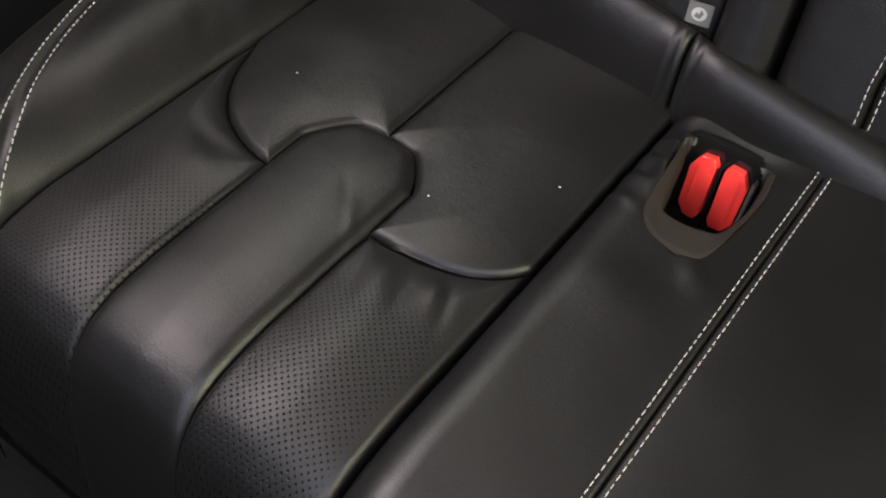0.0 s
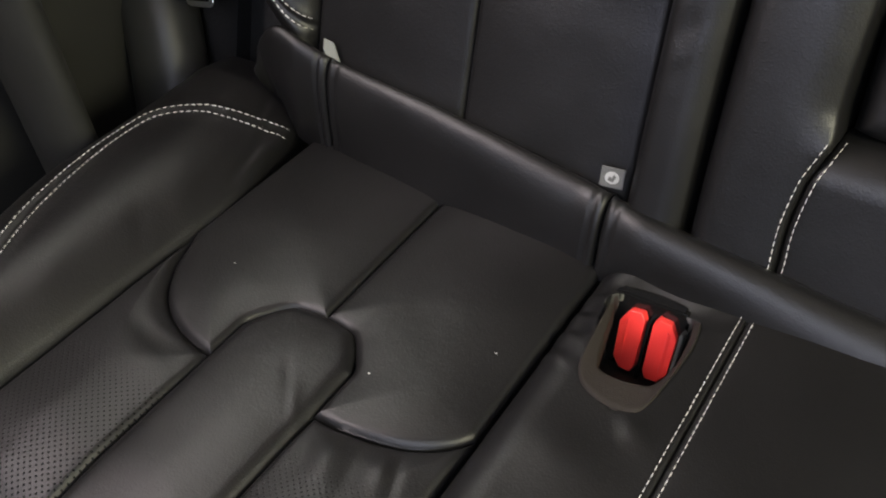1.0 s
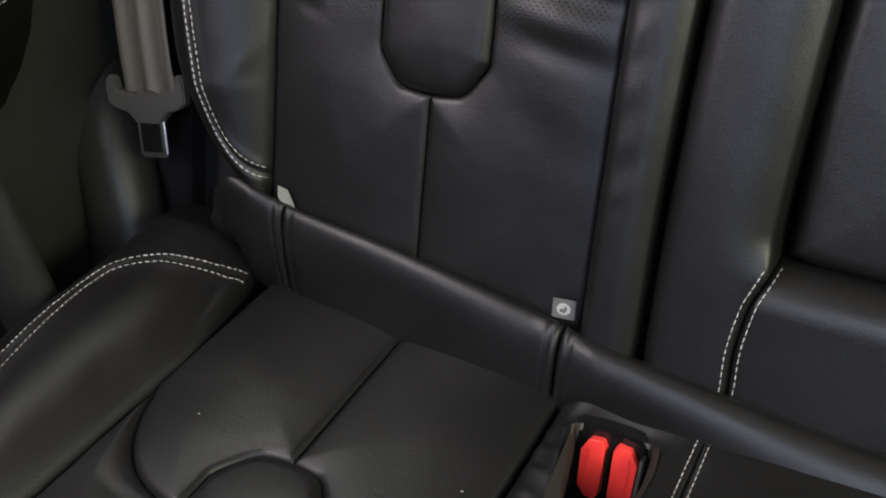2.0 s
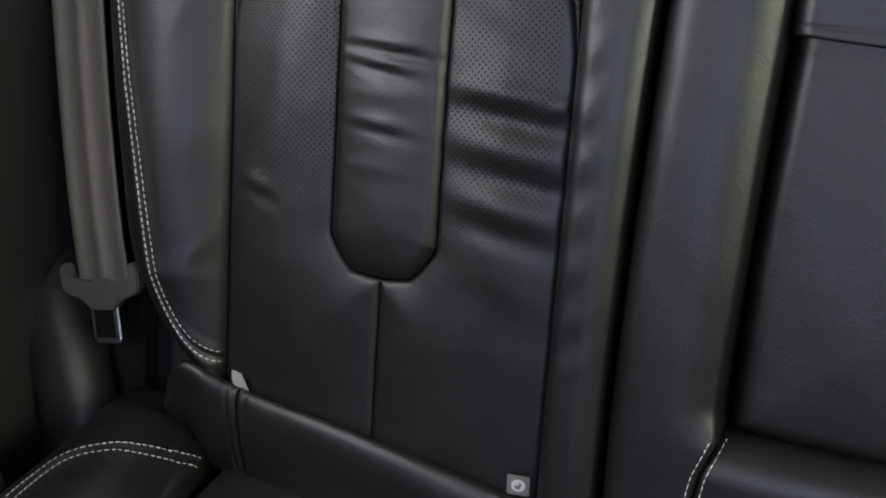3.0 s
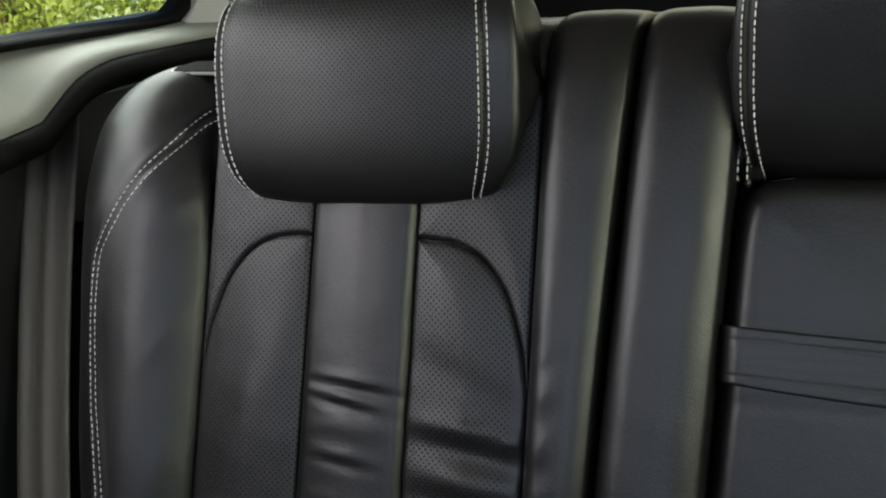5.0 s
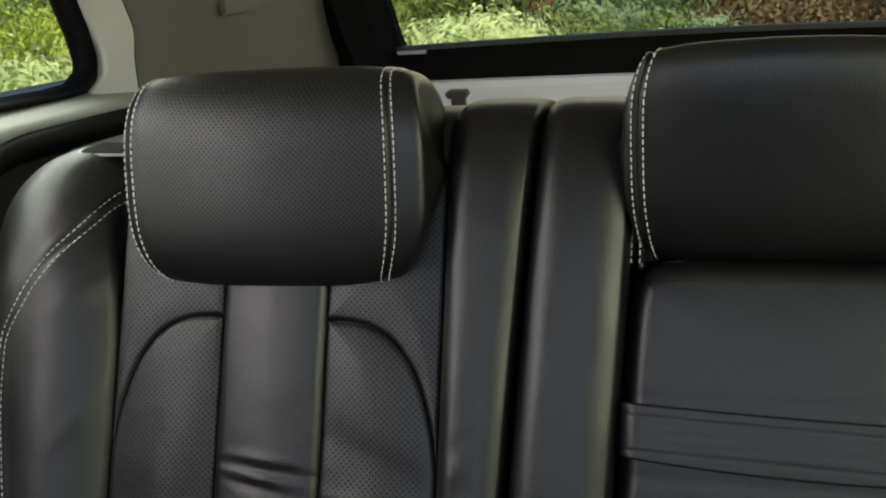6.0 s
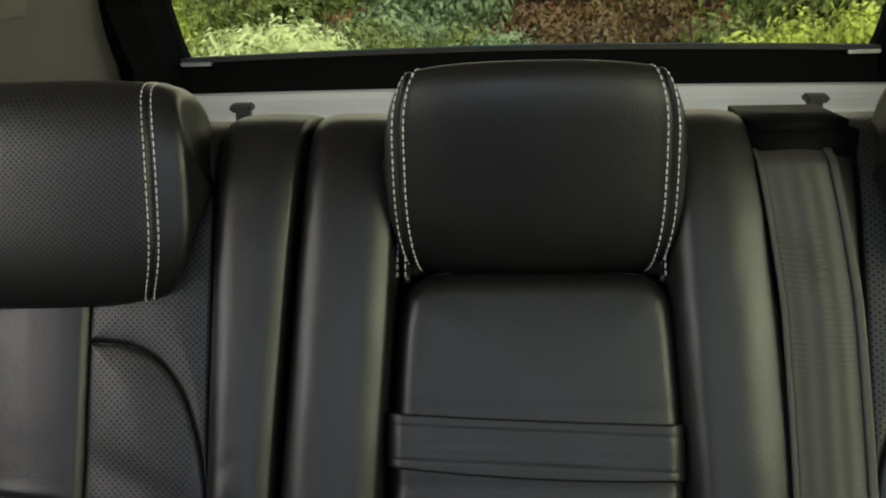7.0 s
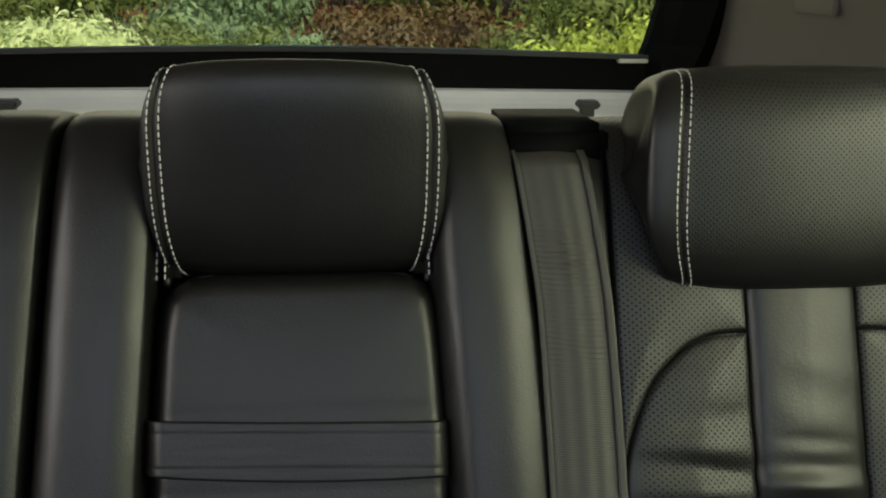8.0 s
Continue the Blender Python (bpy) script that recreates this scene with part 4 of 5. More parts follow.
def outer_belt():
    ob = thing("seat_belt", (-0.69, 0.03, 0.0), "dark grey outer seat belt hanging beside the seat with its tongue", "seat belt")
    v, f, u = ribbon([(-0.752, 0.062, 0.60), (-0.742, 0.055, 0.52), (-0.728, 0.045, 0.40), (-0.714, 0.04, 0.28), (-0.692, 0.032, 0.16), (-0.680, 0.030, 0.105)], 0.060, (0.985, 0.0, 0.12), sag=0.0016, across=24, waves=15.0)
    raw("webbing", v, f, LIT_WEBBING, ob, "woven olive grey webbing, lightened for the window light on it", uvs=u)
    m = pose(-0.681, 0.030, 0.100, 90, 0, 0) @ pose(0, 0, 0, 0, 0, 9)
    wing = [(-0.047, 0.014), (-0.043, 0.021), (-0.036, 0.021), (-0.034, 0.008), (-0.010, 0.004), (-0.006, 0.008), (0.006, 0.008), (0.010, 0.004), (0.034, 0.008), (0.036, 0.021), (0.043, 0.021), (0.047, 0.014),
            (0.046, -0.004), (0.040, -0.008), (0.024, -0.012), (0.014, -0.022), (-0.014, -0.022), (-0.024, -0.012), (-0.040, -0.008), (-0.046, -0.004)]
    part("tongue_grip", prism(wing, 0.010, m @ Matrix.Translation((0, 0, -0.003))), GRIP, ob, "dark plastic grip", bevel=0.0015)
    tongue = part("tongue", prism([(-0.0165, -0.018), (0.0165, -0.018), (0.0165, -0.050), (0.013, -0.054), (-0.013, -0.054), (-0.0165, -0.050)], 0.0025, m @ Matrix.Translation((0, 0, 0.0015))), CHROME, ob, "chrome tongue", bevel=0.0011)
    part("tongue_slot", box(-0.0118, 0.0118, -0.0485, -0.022, 0.0, 0.0047, m), GLOSS, ob, "dark slot of the tongue")
    return ob


outer_belt()


def centre_belt():
    ob = thing("seat_belt", (0.21, 0.0, 0.0), "dark grey crinkled seat belt lying down the wide backrest", "seat belt")
    v, f, u = ribbon([(0.1915, 0.040, 0.616), (0.1920, 0.020, 0.606), (0.1930, 0.004, 0.593), (0.1945, -0.008, 0.577), (0.2000, -0.013, 0.53), (0.2060, -0.015, 0.47), (0.2087, -0.015, 0.40), (0.2102, -0.015, 0.337), (0.2120, -0.013, 0.20), (0.214, -0.010, 0.0), (0.214, -0.010, -0.02)],
                     0.0565, (1.0, 0, 0), n=900, sag=0.0005)
    v = np.array(v)
    ripple = np.clip((v[:, 2] - 0.42) / 0.1, 0, 1) * np.clip((0.555 - v[:, 2]) / 0.05, 0, 1)
    v[:, 1] += 0.0009 * ripple * np.sin(v[:, 2] * 1500 + 4 * np.sin(v[:, 0] * 70 + v[:, 2] * 25)) * (0.6 + 0.4 * np.sin(v[:, 2] * 90))
    raw("webbing", v.tolist(), f, WEBBING, ob, "woven webbing with fine cross creases", uvs=u)
    for off in (-0.0265, 0.0262):
        v, f, u = ribbon([(0.1930 + off, 0.002, 0.593), (0.1945 + off, -0.0095, 0.577), (0.2000 + off, -0.0142, 0.53), (0.2060 + off, -0.0162, 0.47), (0.2087 + off, -0.0162, 0.40), (0.2102 + off, -0.0162, 0.337), (0.2120 + off, -0.0142, 0.20), (0.214 + off, -0.0112, 0.0)],
                         0.0035 if off < 0 else 0.006, (1.0, 0, 0), thick=0.0016, n=160, across=4)
        raw("selvedge", v, f, WEBBING, ob, "thicker woven edge", uvs=u)
    return ob


centre_belt()


def belt_guide():
    """The black outlet in the backrest's top from which the middle belt comes."""
    ob = thing("belt_guide", (0.20, 0.03, 0.575), "black moulded outlet from which the middle belt emerges", "belt guide")
    m = pose(0.200, 0.036, 0.617, 22, 0, 0)
    part("hood", box(-0.043, 0.044, -0.042, 0.06, -0.030, 0.010, m), BAND_BLACK, ob, "matt black hood", bevel=0.008, segments=4, smooth=True)
    part("lip", box(-0.034, 0.036, -0.041, -0.028, -0.034, -0.027, m), BAND_BLACK, ob, "thin lip over the webbing", bevel=0.002)


belt_guide()


def anchor_tag(x, z, turn, fold, half=0.0085, tall=0.0075, emblem=True):
    ob = thing("anchor_tag", (x, -0.006, z), "small grey woven child seat anchor tag sewn into the seam", "tag", "anchor tags")
    m = pose(x, -0.010, z, 90, 0, 0) @ pose(0, 0, 0, 0, fold, turn)
    if emblem:
        part("cloth", box(-half, half, -tall, tall, 0, 0.0012, m), TAG, ob, bevel=0.0004)
    else:
        # folded flat: only a narrow pointed edge shows
        part("cloth", prism([(-half, tall), (half * 0.5, tall * 0.72), (half * 1.7, -tall), (-half * 0.3, -tall * 0.75), (-half * 0.95, 0.0)], 0.0012, m), LEDGE, ob, bevel=0.0003)
    if not emblem:
        return
    ring = [(0.0052 * math.cos(t), 0.0045 * math.sin(t)) for t in [k * math.pi / 12 for k in range(24)]]
    part("emblem", prism(ring, 0.0004, m @ Matrix.Translation((0, 0, 0.0012))), TAGMARK, ob, "pale printed round emblem")
    part("emblem_figure", prism([(-0.003, -0.002), (0.001, -0.003), (0.003, 0.001), (0.001, 0.003), (0.0, 0.0), (-0.002, 0.001)], 0.0003, m @ Matrix.Translation((0, 0, 0.0017))), TAG, ob, "grey mark")


anchor_tag(-0.2525, 0.028, 2, 8)
anchor_tag(-0.5010, 0.0572, 0, 20, 0.0055, 0.0085, emblem=False)


def release_handle():
    ob = thing("release_handle", (-0.55, 0.03, 0.598), "black seat release handle with a thin satin bezel", "handle")
    m = pose(-0.560, 0.020, 0.5905, 46, 0, 4)
    part("bezel", prism([(-0.024, -0.006), (-0.016, -0.010), (0.030, -0.010), (0.034, -0.006), (0.034, 0.010), (-0.004, 0.010), (-0.020, 0.000)], 0.0028, m), SATIN, ob, "thin satin metal bezel", bevel=0.001)
    part("lever", prism([(-0.0205, -0.0055), (-0.015, -0.0078), (0.029, -0.0078), (0.032, -0.005), (0.032, 0.0085), (-0.003, 0.0085), (-0.018, -0.0005)], 0.0016, m @ Matrix.Translation((0, 0, 0.002))), BAND_BLACK, ob, "black lever", bevel=0.0005)


release_handle()


def door_panel():
    """The padded rear door trim beside the seat, with a double seam."""
    ob = thing("door_panel", (-0.80, -0.12, 0.08), "black leather padded door trim with pale double stitching", "door trim")
    m = Matrix(((0, 0, 1, -0.84), (1, 0, 0, 0), (0, 1, 0, 0), (0, 0, 0, 1)))
    outline = [(-0.26, 0.02), (-0.14, 0.045), (-0.085, 0.075), (-0.057, 0.108), (-0.040, 0.140), (-0.031, 0.172), (-0.028, 0.21), (-0.028, 0.26), (-0.034, 0.31), (-0.06, 0.34), (-0.26, 0.35)]
    part("pad", prism(outline, 0.096, m), LEATHER, ob, bevel=0.010, segments=4, smooth=True)
    for off in (0.0, -0.0082):
        q = along([(-0.034, 0.2150 + off), (-0.0423, 0.2068 + off), (-0.0514, 0.2008 + off), (-0.08, 0.188 + off), (-0.15, 0.170 + off)], 60)
        stitches("stitching", ob, [(-0.7436, a, b) for a, b in q], "pale grey contrast stitching", up=(1, 0, 0))


door_panel()


def lint(x, d, h):
    p = on_cushion(np.array(x), np.array(d), np.array(h))
    ob = thing("lint_speck", tuple(float(c) for c in p), "tiny white speck of lint on the leather cushion", "lint", "lint specks")
    bm = bmesh.new()
    bmesh.ops.create_icosphere(bm, subdivisions=1, radius=0.0008)
    bmesh.ops.scale(bm, verts=bm.verts[:], vec=(1.3, 0.8, 0.6))
    bmesh.ops.translate(bm, verts=bm.verts[:], vec=[float(c) for c in p])
    part("fluff", bm, THREAD, ob)


for x, d in ((-0.322, 0.196), (-0.466, 0.158), (-0.262, 0.140)):
    lint(x, d, 0.0062)


# ---------------------------------------------------------------- car body (upright, in the car's own axes)
WORLD = Matrix()


def wall(name, bm, mat, label, bevel=0.0, category="", smooth=False, segments=2):
    return tagged(part(name, bm, mat, None, bevel=bevel, smooth=smooth, segments=segments), label, category or name.split("_")[0], kind="structure")


def loft(sections, closed=True):
    """A skin through equal lists of 3D points."""
    bm = bmesh.new()
    rows = [[bm.verts.new(p) for p in sec] for sec in sections]
    n = len(rows[0])
    for a, b in zip(rows, rows[1:]):
        for i in range(n if closed else n - 1):
            bm.faces.new((a[i], a[(i + 1) % n], b[(i + 1) % n], b[i]))
    if closed:
        bm.faces.new(rows[0][::-1])
        bm.faces.new(rows[-1])
    return bm


wall("floor", box(-0.86, 0.86, -2.0, 1.35, -0.04, 0.0), CARPET, "black carpeted car floor")
wall("load_floor", box(-0.76, 0.76, 0.42, 1.15, 0.30, 0.34), CARPET, "black carpeted load floor behind the seats")
wall("window_roof", box(-0.50, 0.50, -1.40, -0.30, 1.254, 1.2605), GLOSS, "unseen dark roof panel, assumed above the roof lamp", category="window")
wall("ceiling", box(-0.86, 0.86, -1.45, 1.0, 1.262, 1.30), LINING, "grey headlining")
wall("windscreen", box(-0.86, 0.86, -0.012, 0.012, -0.37, 0.37, pose(0, -1.752, 1.128, 62.3, 0, 180)), GLOSS, "dark tinted raked windscreen", category="window")
wall("wall_front", box(-0.86, 0.86, -2.10, -2.04, -0.04, 0.97), CARPET, "plain dark front end of the cabin")
wall("tailgate_lower", box(-0.72, 0.72, 1.16, 1.22, 0.30, 0.835), PLASTIC, "black lower tailgate trim", category="tailgate")

for sgn, nm in ((-1, "near"), (1, "far")):
    # lower side trim, set back under the shoulder ledge
    wall("wall_side_" + nm, box(sgn * 0.80 - 0.03, sgn * 0.80 + 0.03, -2.04, 1.16, -0.04, 0.86), PLASTIC, "black lower side trim of the car", category="wall")
    wall("roof_rail_" + nm, box(sgn * 0.76 - 0.05, sgn * 0.76 + 0.05, -1.44, 1.08, 1.19, 1.27), TRIM, "pale grey trim above the side windows", category="trim", bevel=0.01)
    wall("door_pillar_" + nm, box(sgn * 0.79 - 0.02, sgn * 0.79 + 0.02, -0.16, -0.08, 0.86, 1.22), PLASTIC, "black pillar between the side windows", category="pillar", bevel=0.008)
    wall("front_pillar_" + nm, box(sgn * 0.79 - 0.02, sgn * 0.79 + 0.02, -2.04, -1.35, 0.86, 1.22), PLASTIC, "black trim ahead of the front door window", category="pillar", bevel=0.008)
    # rounded shoulder ledge under the window; it sinks and narrows towards the front
    ledge_line = curve([(0.05, 0.850), (0.148, 0.862), (0.182, 0.865), (0.209, 0.880), (0.236, 0.894), (0.264, 0.902), (0.309, 0.907), (0.364, 0.907), (0.80, 0.900)])
    pad, edge_roll = [], []
    for y in np.linspace(0.13, 0.80, 38):
        e = float(ledge_line(y))
        top = [(-0.80, 0.935), (-0.747, 0.929), (-0.73, 0.924 - 0.25 * (0.92 - e)), (-0.71, e + 0.010), (-0.69, e), (-0.70, e - 0.006), (-0.80, e - 0.006)]
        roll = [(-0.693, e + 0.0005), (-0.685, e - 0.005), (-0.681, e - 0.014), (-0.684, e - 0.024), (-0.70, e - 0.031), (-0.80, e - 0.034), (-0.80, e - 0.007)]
        come = 0.06 * max(0.0, min(1.0, (y - 0.60) / 0.18)) ** 1.5
        for secs, prof in ((pad, top), (edge_roll, roll)):
            secs.append([(-sgn * (x - come * (1 if x > -0.725 else 0)), y, z) for x, z in prof])
    # one ledge in two colours: grey for its lit top, black for shade below
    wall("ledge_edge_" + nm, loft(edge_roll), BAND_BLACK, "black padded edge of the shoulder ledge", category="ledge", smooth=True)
    wall("ledge_" + nm, loft(pad), LEDGE, "dark grey padded shoulder ledge under the side window", category="ledge", smooth=True)
    # rear pillar trim, one broad sheet with a seam, from the side window to the tailgate; its rear is darkened for
    # shade
    win = [(0.30, 0.9255), (0.44, 0.9235), (0.480, 0.925), (0.502, 0.936), (0.507, 0.956), (0.490, 0.990), (0.455, 1.035), (0.405, 1.09), (0.35, 1.13), (0.30, 1.145)]
    fy = curve([(0.86, 0.478), (0.90, 0.478), (0.925, 0.482), (0.936, 0.503), (0.956, 0.508), (0.99, 0.491), (1.035, 0.456), (1.09, 0.406), (1.13, 0.352), (1.20, 0.25)])

    def pillar_x(y, z):
        return -0.735 + 0.034 * np.clip((y - 0.48) / 0.11, 0, 1) ** 0.9 + 0.036 * np.clip((y - 0.6) / 0.52, 0, 1) ** 1.5 + 0.10 * np.clip((z - 0.95) / 0.3, 0, 1) ** 1.4

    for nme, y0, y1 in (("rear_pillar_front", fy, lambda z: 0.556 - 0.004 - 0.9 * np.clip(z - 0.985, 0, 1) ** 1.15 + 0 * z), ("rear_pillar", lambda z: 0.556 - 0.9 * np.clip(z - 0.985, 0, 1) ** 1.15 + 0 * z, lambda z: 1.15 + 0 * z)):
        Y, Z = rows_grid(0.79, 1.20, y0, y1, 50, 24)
        obp, _ = upholster(nme + "_" + nm, None, Y, Z, TRIM if "front" in nme else SHADED_TRIM, (lambda y, z, v: np.stack([-sgn * (pillar_x(y, z) + v), y, z], -1)), puff=0, groove=0.004, round_=0.004, edges="LR", skirt=0.03)
        tagged(obp, "pale grey moulded pillar trim behind the side window" if "front" in nme else "moulded rear pillar trim, darkened for the shade on it", "pillar", kind="structure")
    # black seal round the side window
    bm = bmesh.new()
    ring_pts = [(-0.08, 0.9255), (0.10, 0.9265)] + win
    tube_rows = []
    for y, z in ring_pts:
        x = -0.738 + (0.10 * max(0.0, (z - 0.95) / 0.3) ** 1.4)
        tube_rows.append([(-sgn * (x + a), y + b, z + c) for a, b, c in ((0.004, -0.003, -0.001), (0.009, -0.007, 0.005), (-0.02, -0.012, 0.011), (-0.03, 0, 0))])
    wall("window_seal_" + nm, loft(tube_rows), BAND_BLACK, "black rubber seal round the side window", category="seal", smooth=True)
    # panes
    pane = tagged(part("window_side_" + nm, box(sgn * 0.785 - 0.002, sgn * 0.785 + 0.002, -1.35, 0.62, 0.86, 1.22), GLASS), "clear side window glass", "window", kind="structure")
    pane.visible_shadow = False
    # tailgate frame beside the rear window
    secs = [[(-sgn * x, y, z) for x, y in ((-0.672 + q, 1.10 - k), (-0.640 + q, 1.075 - k), (-0.600 + q, 1.12 - k), (-0.578 + q, 1.17 - k), (-0.578 + q, 1.20 - k), (-0.70 + q, 1.20 - k))] for z, q, k in ((0.86, 0.012, 0), (0.90, 0.010, 0), (0.93, 0.002, 0.01), (1.0, -0.006, 0.04), (1.10, 0.02, 0.09), (1.24, 0.05, 0.17))]
    wall("rear_frame_" + nm, loft(secs), BAND_BLACK, "black tailgate frame beside the rear window", category="frame")
    # small cover in the rear pillar
    cov = thing("pillar_cover", (-sgn * -0.66, 0.78, 1.0), "small rectangular cover in the pillar trim, darkened for shade", "cover", "pillar covers", m=WORLD)
    x = pillar_x(0.785, 1.01)
    part("cover_plate", box(min(-sgn * (x - 0.004), -sgn * (x + 0.005)), max(-sgn * (x - 0.004), -sgn * (x + 0.005)), 0.728, 0.842, 0.994, 1.05), SHADED_TRIM, cov, bevel=0.003)

# unseen front seats, added as plain slabs to block light from ahead
for sgn, nm in ((-1, "near"), (1, "far")):
    secs = [[(sgn * (0.42 + w * math.cos(a)), -0.98 + 0.07 * math.sin(a) - 0.25 * (z - 0.5), z) for a in np.linspace(0, 2 * math.pi, 24, endpoint=False)]
            for z, w in ((0.12, 0.22), (0.3, 0.25), (0.6, 0.25), (0.74, 0.22), (0.79, 0.18), (0.81, 0.12), (0.83, 0.11), (0.92, 0.11), (0.95, 0.08))]
    wall("front_seat_back_" + nm, loft(secs), CARPET, "plain black slab for an unseen front seat, added to block light", category="seat", smooth=True)

# the strip under the rear window
def bowed(z0, z1, y0, y1, bow):
    return [[(x, y, z + bow * math.cos(x / 0.62 * math.pi / 2)) for y, z in ((y0, z0), (y1, z1), (y1 + 0.03, z1), (y0 + 0.03, z0))] for x in np.linspace(-0.66, 0.66, 25)]


wall("rear_window_band", loft(bowed(0.840, 0.902, 1.150, 1.160, 0.012)), BAND_BLACK, "black band below the rear window", category="trim")
wall("rear_window_seal", loft(bowed(0.900, 0.908, 1.152, 1.154, 0.012)), PLASTIC, "thin black seal below the rear window", category="seal")
strip = [[(x, y, z + 0.004 * math.cos(x / 0.62 * math.pi / 2)) for y, z in ((1.045, 0.796), (1.050, 0.815), (1.056, 0.820), (1.085, 0.824), (1.108, 0.830), (1.122, 0.838), (1.131, 0.848), (1.150, 0.850), (1.150, 0.796))] for x in np.linspace(-0.66, 0.66, 25)]
wall("sill_strip", loft(strip), SILVER, "silver grey plastic strip along the tailgate", category="trim")
wall("load_cover", box(-0.70, 0.70, 0.44, 1.08, 0.795, 0.80), CARPET, "black load cover behind the seats", category="cover")
pane = tagged(part("window_rear", box(-0.70, 0.70, -0.0025, 0.0025, 0.0, 0.44, pose(0, 1.185, 0.88, 26, 0, 0)), GLASS), "clear rear window glass", "window", kind="structure")
pane.visible_shadow = False
for sgn in (-1, 1):
    c = thing("cover_hook", (sgn * 0.42, 0.955, 0.80), "small black plastic hook on the load cover", "hook", "load cover hooks", m=WORLD)
    bm = box(sgn * 0.42 - 0.010, sgn * 0.42 + 0.010, 0.945, 0.965, 0.798, 0.852)
    part("stem", bm, PLASTIC, c, bevel=0.002)
    part("head", box(sgn * 0.42 - 0.016, sgn * 0.42 + 0.016, 0.935, 0.967, 0.846, 0.858), PLASTIC, c, bevel=0.003)
for sgn in (-1, 1):
    b = thing("tailgate_stop", (sgn * 0.545, 1.14, 0.905), "small silver stop at the rear window's corner", "stop", "tailgate stops", m=WORLD)
    part("plate", box(sgn * 0.545 - 0.026, sgn * 0.545 + 0.026, 1.135, 1.15, 0.898, 0.904), SATIN, b, bevel=0.0015)

# door side: sill trim and seals beside the near seat
wall("door_edge", loft([[(-0.705 - 0.04 * math.cos(a) , -0.115 + 0.02 * math.sin(a), z) for a in np.linspace(0, 2 * math.pi, 12, endpoint=False)] for z in np.linspace(0.0, 0.62, 8)]), PLASTIC, "dark grey pillar trim beside the seat", category="trim", smooth=True)
column = []
for z, x, v in ((-0.20, -0.640, -0.016), (-0.10, -0.653, -0.018), (-0.03, -0.668, -0.020), (0.02, -0.683, -0.022), (0.057, -0.703, -0.032), (0.10, -0.735, -0.048), (0.15, -0.760, -0.066), (0.22, -0.778, -0.085)):
    column.append([(x - 0.066 + 0.040 * math.copysign(abs(math.cos(a)) ** 0.7, math.cos(a)), -v + 0.032 + 0.032 * math.sin(a), z) for a in np.linspace(0, 2 * math.pi, 28, endpoint=False)])
trim = wall("seat_side_trim", loft(column), PLASTIC, "dark moulded trim beside the seat", category="trim", smooth=True)
trim.matrix_world = SEAT
for sgn, nm in ((-1, "near"), (1, "far")):
    ob = wall("wheel_arch_" + nm, box(min(sgn * 0.80, sgn * 0.66), max(sgn * 0.80, sgn * 0.66), 0.085, 0.30, -0.30, 0.46), CARPET, "black carpeted wheel arch behind the belt", category="trim", bevel=0.02)
    ob.matrix_world = SEAT
    wall("load_side_" + nm, box(min(sgn * 0.82, sgn * 0.69), max(sgn * 0.82, sgn * 0.69), 0.50, 1.16, 0.30, 0.80), PLASTIC, "black side trim of the load space", category="trim", bevel=0.01)


# ---------------------------------------------------------------- outside
EARTH = grained(material("red_brown_earth", (0.085, 0.032, 0.018), specular=0.1), scale=14, depth=0.8, rough=(0.9, 1.0), color=(0.14, 0.055, 0.03), wear=0.8)[0]
BARK = grained(material("dark_bark", (0.05, 0.035, 0.025), specular=0.1), scale=60, depth=0.8, rough=(0.9, 1.0), wear=3)[0]


def leaf_material(name, a, b):
    m = material(name, a, 0.55, specular=0.3)
    t = m.node_tree
    p = t.nodes["Principled BSDF"]
    geo = node(m, "ShaderNodeNewGeometry")
    mix = t.nodes.new("ShaderNodeMix")
    mix.data_type = "RGBA"
    mix.inputs[6].default_value, mix.inputs[7].default_value = (*a, 1), (*b, 1)
    tc = node(m, "ShaderNodeTexCoord")
    patch = node(m, "ShaderNodeTexNoise", Scale=3.2, Detail=2.0)
    link(m, tc.outputs["Object"], patch.inputs["Vector"])
    wide = math_node(m, "MULTIPLY", math_node(m, "SUBTRACT", patch.outputs["Fac"], 0.27), 2.4)
    link(m, math_node(m, "ADD", math_node(m, "MULTIPLY", geo.outputs["Random Per Island"], 0.35), wide), mix.inputs[0])
    link(m, mix.outputs[2], p.inputs["Base Color"])
    thin = node(m, "ShaderNodeBsdfTranslucent")
    link(m, mix.outputs[2], thin.inputs[0])
    both = node(m, "ShaderNodeMixShader")
    both.inputs[0].default_value = 0.5
    link(m, p.outputs[0], both.inputs[1])
    link(m, thin.outputs[0], both.inputs[2])
    link(m, both.outputs[0], t.nodes["Material Output"].inputs[0])
    return m


LEAVES = {"lime": leaf_material("lime_leaves", (0.20, 0.24, 0.04), (0.52, 0.58, 0.11)), "fern": leaf_material("pale_green_fronds", (0.26, 0.33, 0.13), (0.72, 0.76, 0.38)),
          "deep": leaf_material("deep_green_leaves", (0.05, 0.075, 0.02), (0.24, 0.28, 0.08)), "olive": leaf_material("olive_leaves", (0.15, 0.14, 0.05), (0.44, 0.42, 0.18)), "rust": leaf_material("rust_brown_leaves", (0.07, 0.04, 0.02), (0.17, 0.11, 0.045)),
          "blue": leaf_material("blue_green_leaves", (0.08, 0.12, 0.06), (0.28, 0.36, 0.18))}


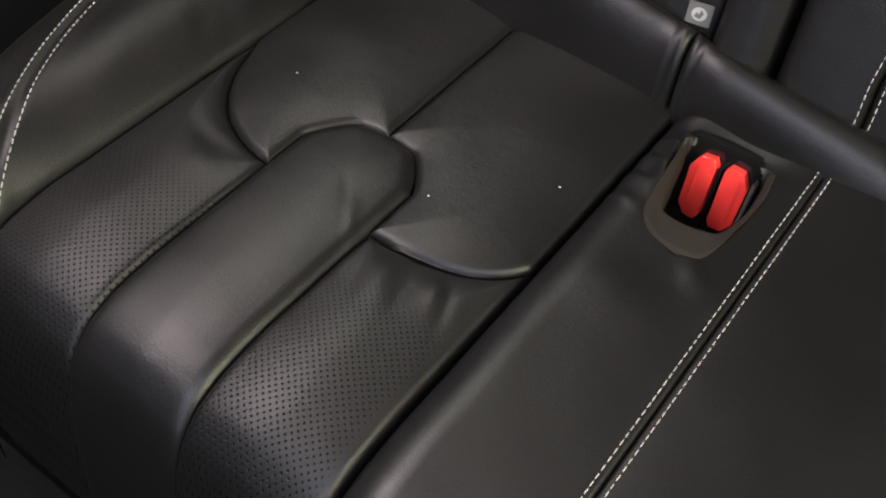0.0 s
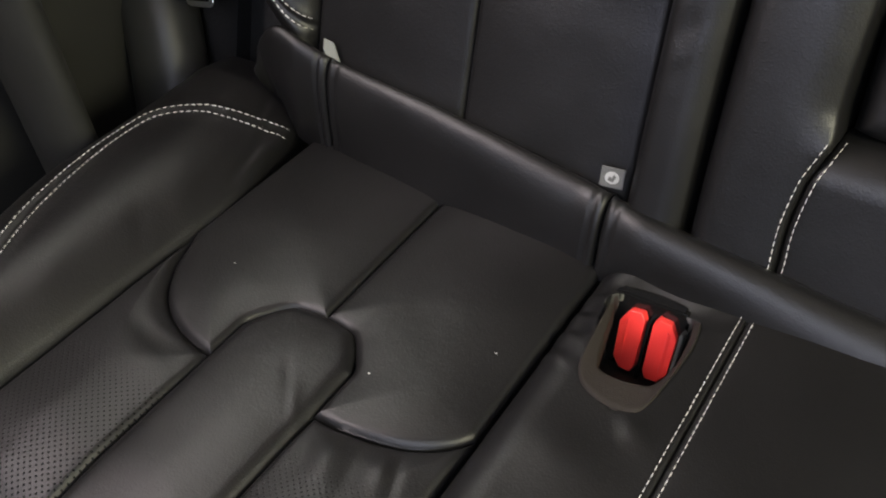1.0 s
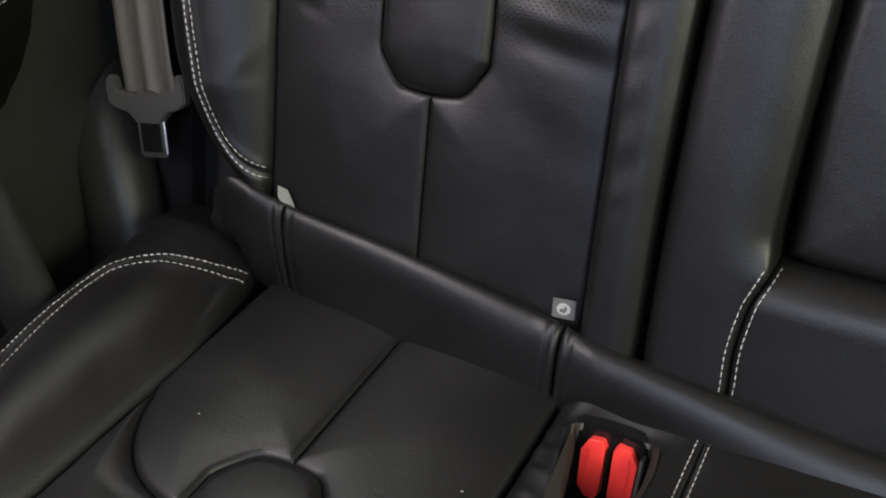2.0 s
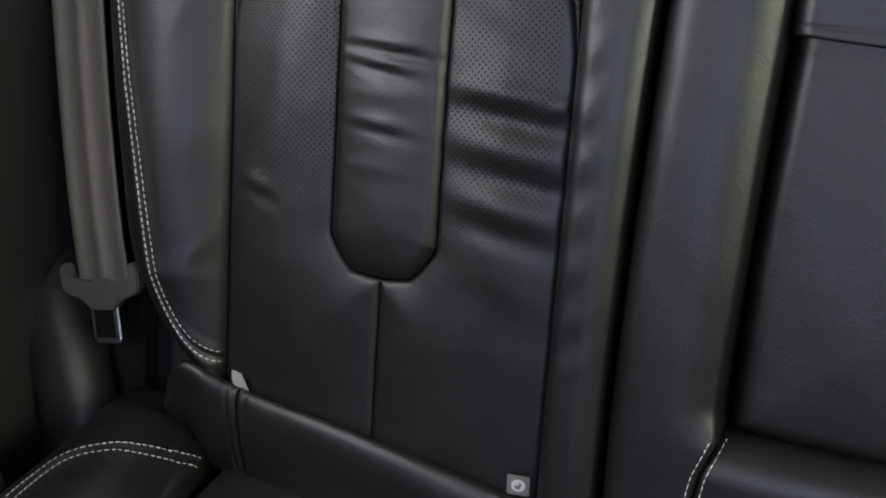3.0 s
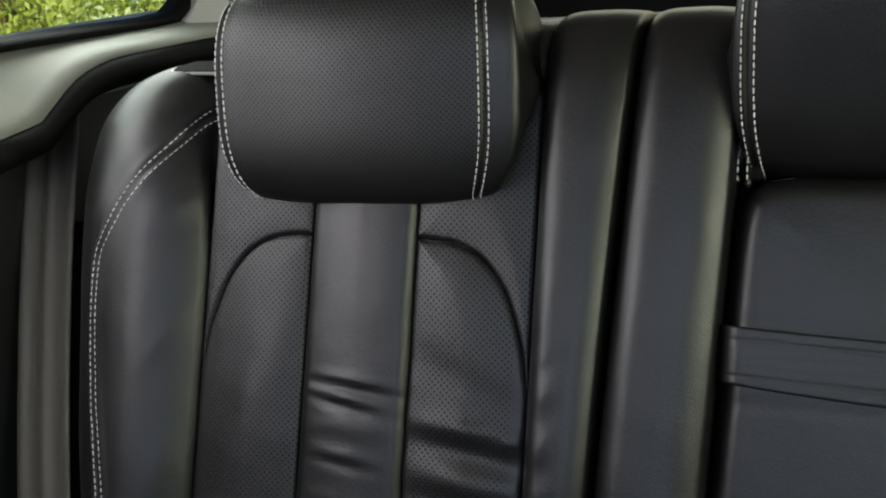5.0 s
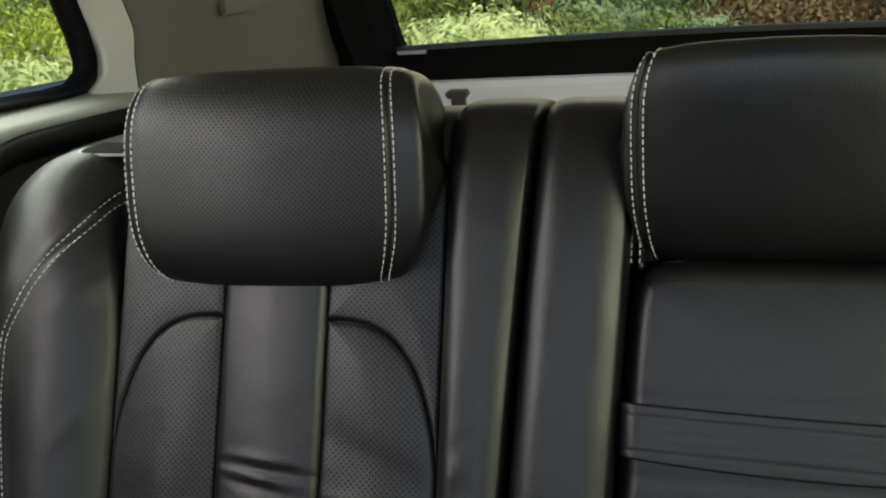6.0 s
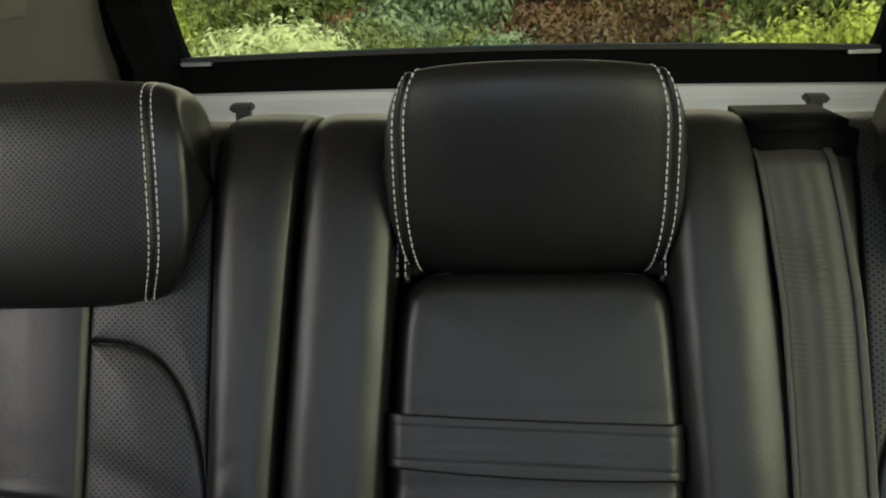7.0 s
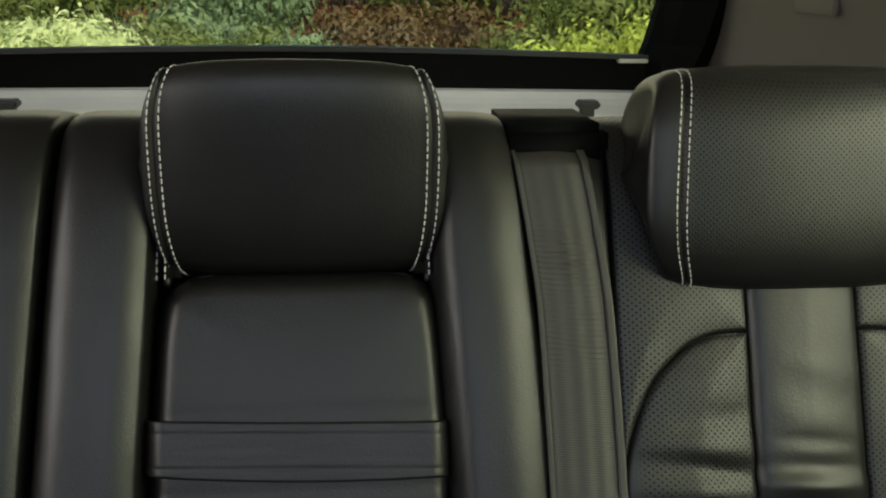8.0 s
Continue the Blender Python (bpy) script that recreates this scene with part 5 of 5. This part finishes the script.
def shrub(x, y, radius, height, tone, label, seed, n=15000, leaf=0.055, frond=0.0):
    ob = thing("shrub", (x, y, -0.55), label, "shrub", "shrubs behind the car", m=WORLD)
    rnd = np.random.RandomState(seed)
    bm = bmesh.new()
    for k in range(7):
        a, r = 2 * math.pi * k / 7 + rnd.rand(), radius * rnd.uniform(0.3, 0.75)
        top = Vector((x + r * math.cos(a), y + r * math.sin(a), -0.55 + height * rnd.uniform(0.55, 0.9)))
        foot = Vector((x + 0.06 * math.cos(a), y + 0.06 * math.sin(a), -0.58))
        ax = (top - foot)
        m = Matrix.Translation((top + foot) / 2) @ ax.to_track_quat("Z", "Y").to_matrix().to_4x4()
        bmesh.ops.create_cone(bm, cap_ends=True, segments=6, radius1=0.025, radius2=0.006, depth=ax.length, matrix=m)
    part("stems", bm, BARK, ob)
    clumps = 30
    ca = rnd.uniform(0, 2 * math.pi, clumps)
    cz = rnd.uniform(0.15, 0.95, clumps)
    cr = radius * np.sqrt(np.clip(1 - (cz - 0.4) ** 2 * 1.6, 0.1, 1)) * rnd.uniform(0.35, 1.0, clumps)
    centre = np.stack([x + cr * np.cos(ca), y + cr * np.sin(ca), -0.55 + height * cz], 1)
    which = rnd.randint(0, clumps, n)
    p = centre[which] + rnd.normal(0, 1, (n, 3)) * radius * np.array([0.19, 0.19, 0.11])
    p[:, 2] = np.maximum(p[:, 2], -0.53)
    # leaves lie roughly as the skin of their clump does
    face = (p - centre[which]) / (radius * 0.17) + rnd.normal(0, 0.45, (n, 3)) + np.array([0, 0, 0.3])
    d = np.cross(face, rnd.normal(0, 1, (n, 3))) + np.array([0, 0, -0.35])
    d /= np.linalg.norm(d, axis=1)[:, None]
    w = np.cross(face, d)
    w /= np.linalg.norm(w, axis=1)[:, None]
    le = leaf * rnd.uniform(0.6, 1.5, n)[:, None] * (1 + frond)
    wi = leaf * rnd.uniform(0.2, 0.32, n)[:, None]
    sag = np.array([0, 0, -0.25])
    v = np.stack([p, p + d * le * 0.5 + w * wi, p + d * le + sag * le, p + d * le * 0.5 - w * wi], 1).reshape(-1, 3)
    f = np.arange(4 * n).reshape(-1, 4).tolist()
    raw("crown", v.tolist(), f, LEAVES[tone], ob, smooth=False)
    return ob


bank = []
for y in np.linspace(-60, 60, 61):
    bank.append([(x, y, -0.55 + 1.3 * max(0.0, min(1.0, (max(y, -x * 0.8) - 7.5) / 5.0)) + 0.12 * noise.noise((x * 0.5, y * 0.5, 0))) for x in np.linspace(-60, 60, 61)])
wall("ground", loft(bank, closed=False), EARTH, "red-brown earth rising to a planted bank", smooth=True)
SHRUBS = [
    (-2.2, 5.0, 0.7, 1.30, "fern", "pale green feathery shrub", 0.6), (-1.35, 5.6, 0.6, 1.35, "fern", "pale green feathery shrub", 0.6), (-0.75, 6.6, 0.6, 1.2, "deep", "deep green shrub", 0.0),
    (-0.25, 6.0, 0.5, 1.15, "blue", "blue-green rounded shrub", 0.0), (0.55, 5.8, 0.6, 1.02, "olive", "olive-brown faded shrub", 0.0), (1.75, 5.2, 0.6, 1.4, "lime", "bright lime-yellow shrub", 0.0),
    (3.0, 6.0, 0.8, 1.4, "deep", "deep green shrub", 0.0), (-3.0, 5.8, 0.9, 1.5, "lime", "yellow-green shrub", 0.0), (-3.1, 3.0, 0.75, 1.25, "fern", "pale green feathery shrub", 0.6),
    (-4.0, 4.5, 0.8, 1.75, "lime", "bright yellow-green shrub", 0.0), (-4.8, 6.4, 1.0, 2.0, "blue", "blue-green shrub", 0.0), (-2.4, 7.4, 1.0, 1.7, "deep", "deep green shrub", 0.0),
    (-0.9, 8.4, 0.9, 1.7, "blue", "blue-green shrub", 0.0), (0.9, 9.6, 1.0, 1.2, "rust", "rust-brown shrub", 0.0), (2.6, 8.4, 1.0, 1.6, "deep", "deep green shrub", 0.0), (4.4, 7.6, 1.1, 2.0, "fern", "pale green shrub", 0.4),
]
for k, (x, y, r, h, tone, lab, fr) in enumerate(SHRUBS):
    shrub(x, y, r, h, tone, lab + " in the earth behind the car", 20 + k, n=20000, leaf=0.0078 * math.hypot(x, y), frond=fr)

# tall bushes added to keep the sky out of reflections on the seat tops
for k, (x, y, r, h) in enumerate([(-5.2, 10.5, 1.6, 5.0), (-2.6, 11.5, 1.7, 5.4), (0.2, 11.8, 1.7, 5.2), (2.9, 11.4, 1.6, 5.5), (5.4, 10.2, 1.7, 5.0), (-6.8, 7.6, 1.6, 4.8), (-7.4, 4.2, 1.6, 5.0)]):
    shrub(x, y, r, h, "deep", "tall deep green bush added behind the bank to hide the sky", 60 + k, n=9000, leaf=0.14)
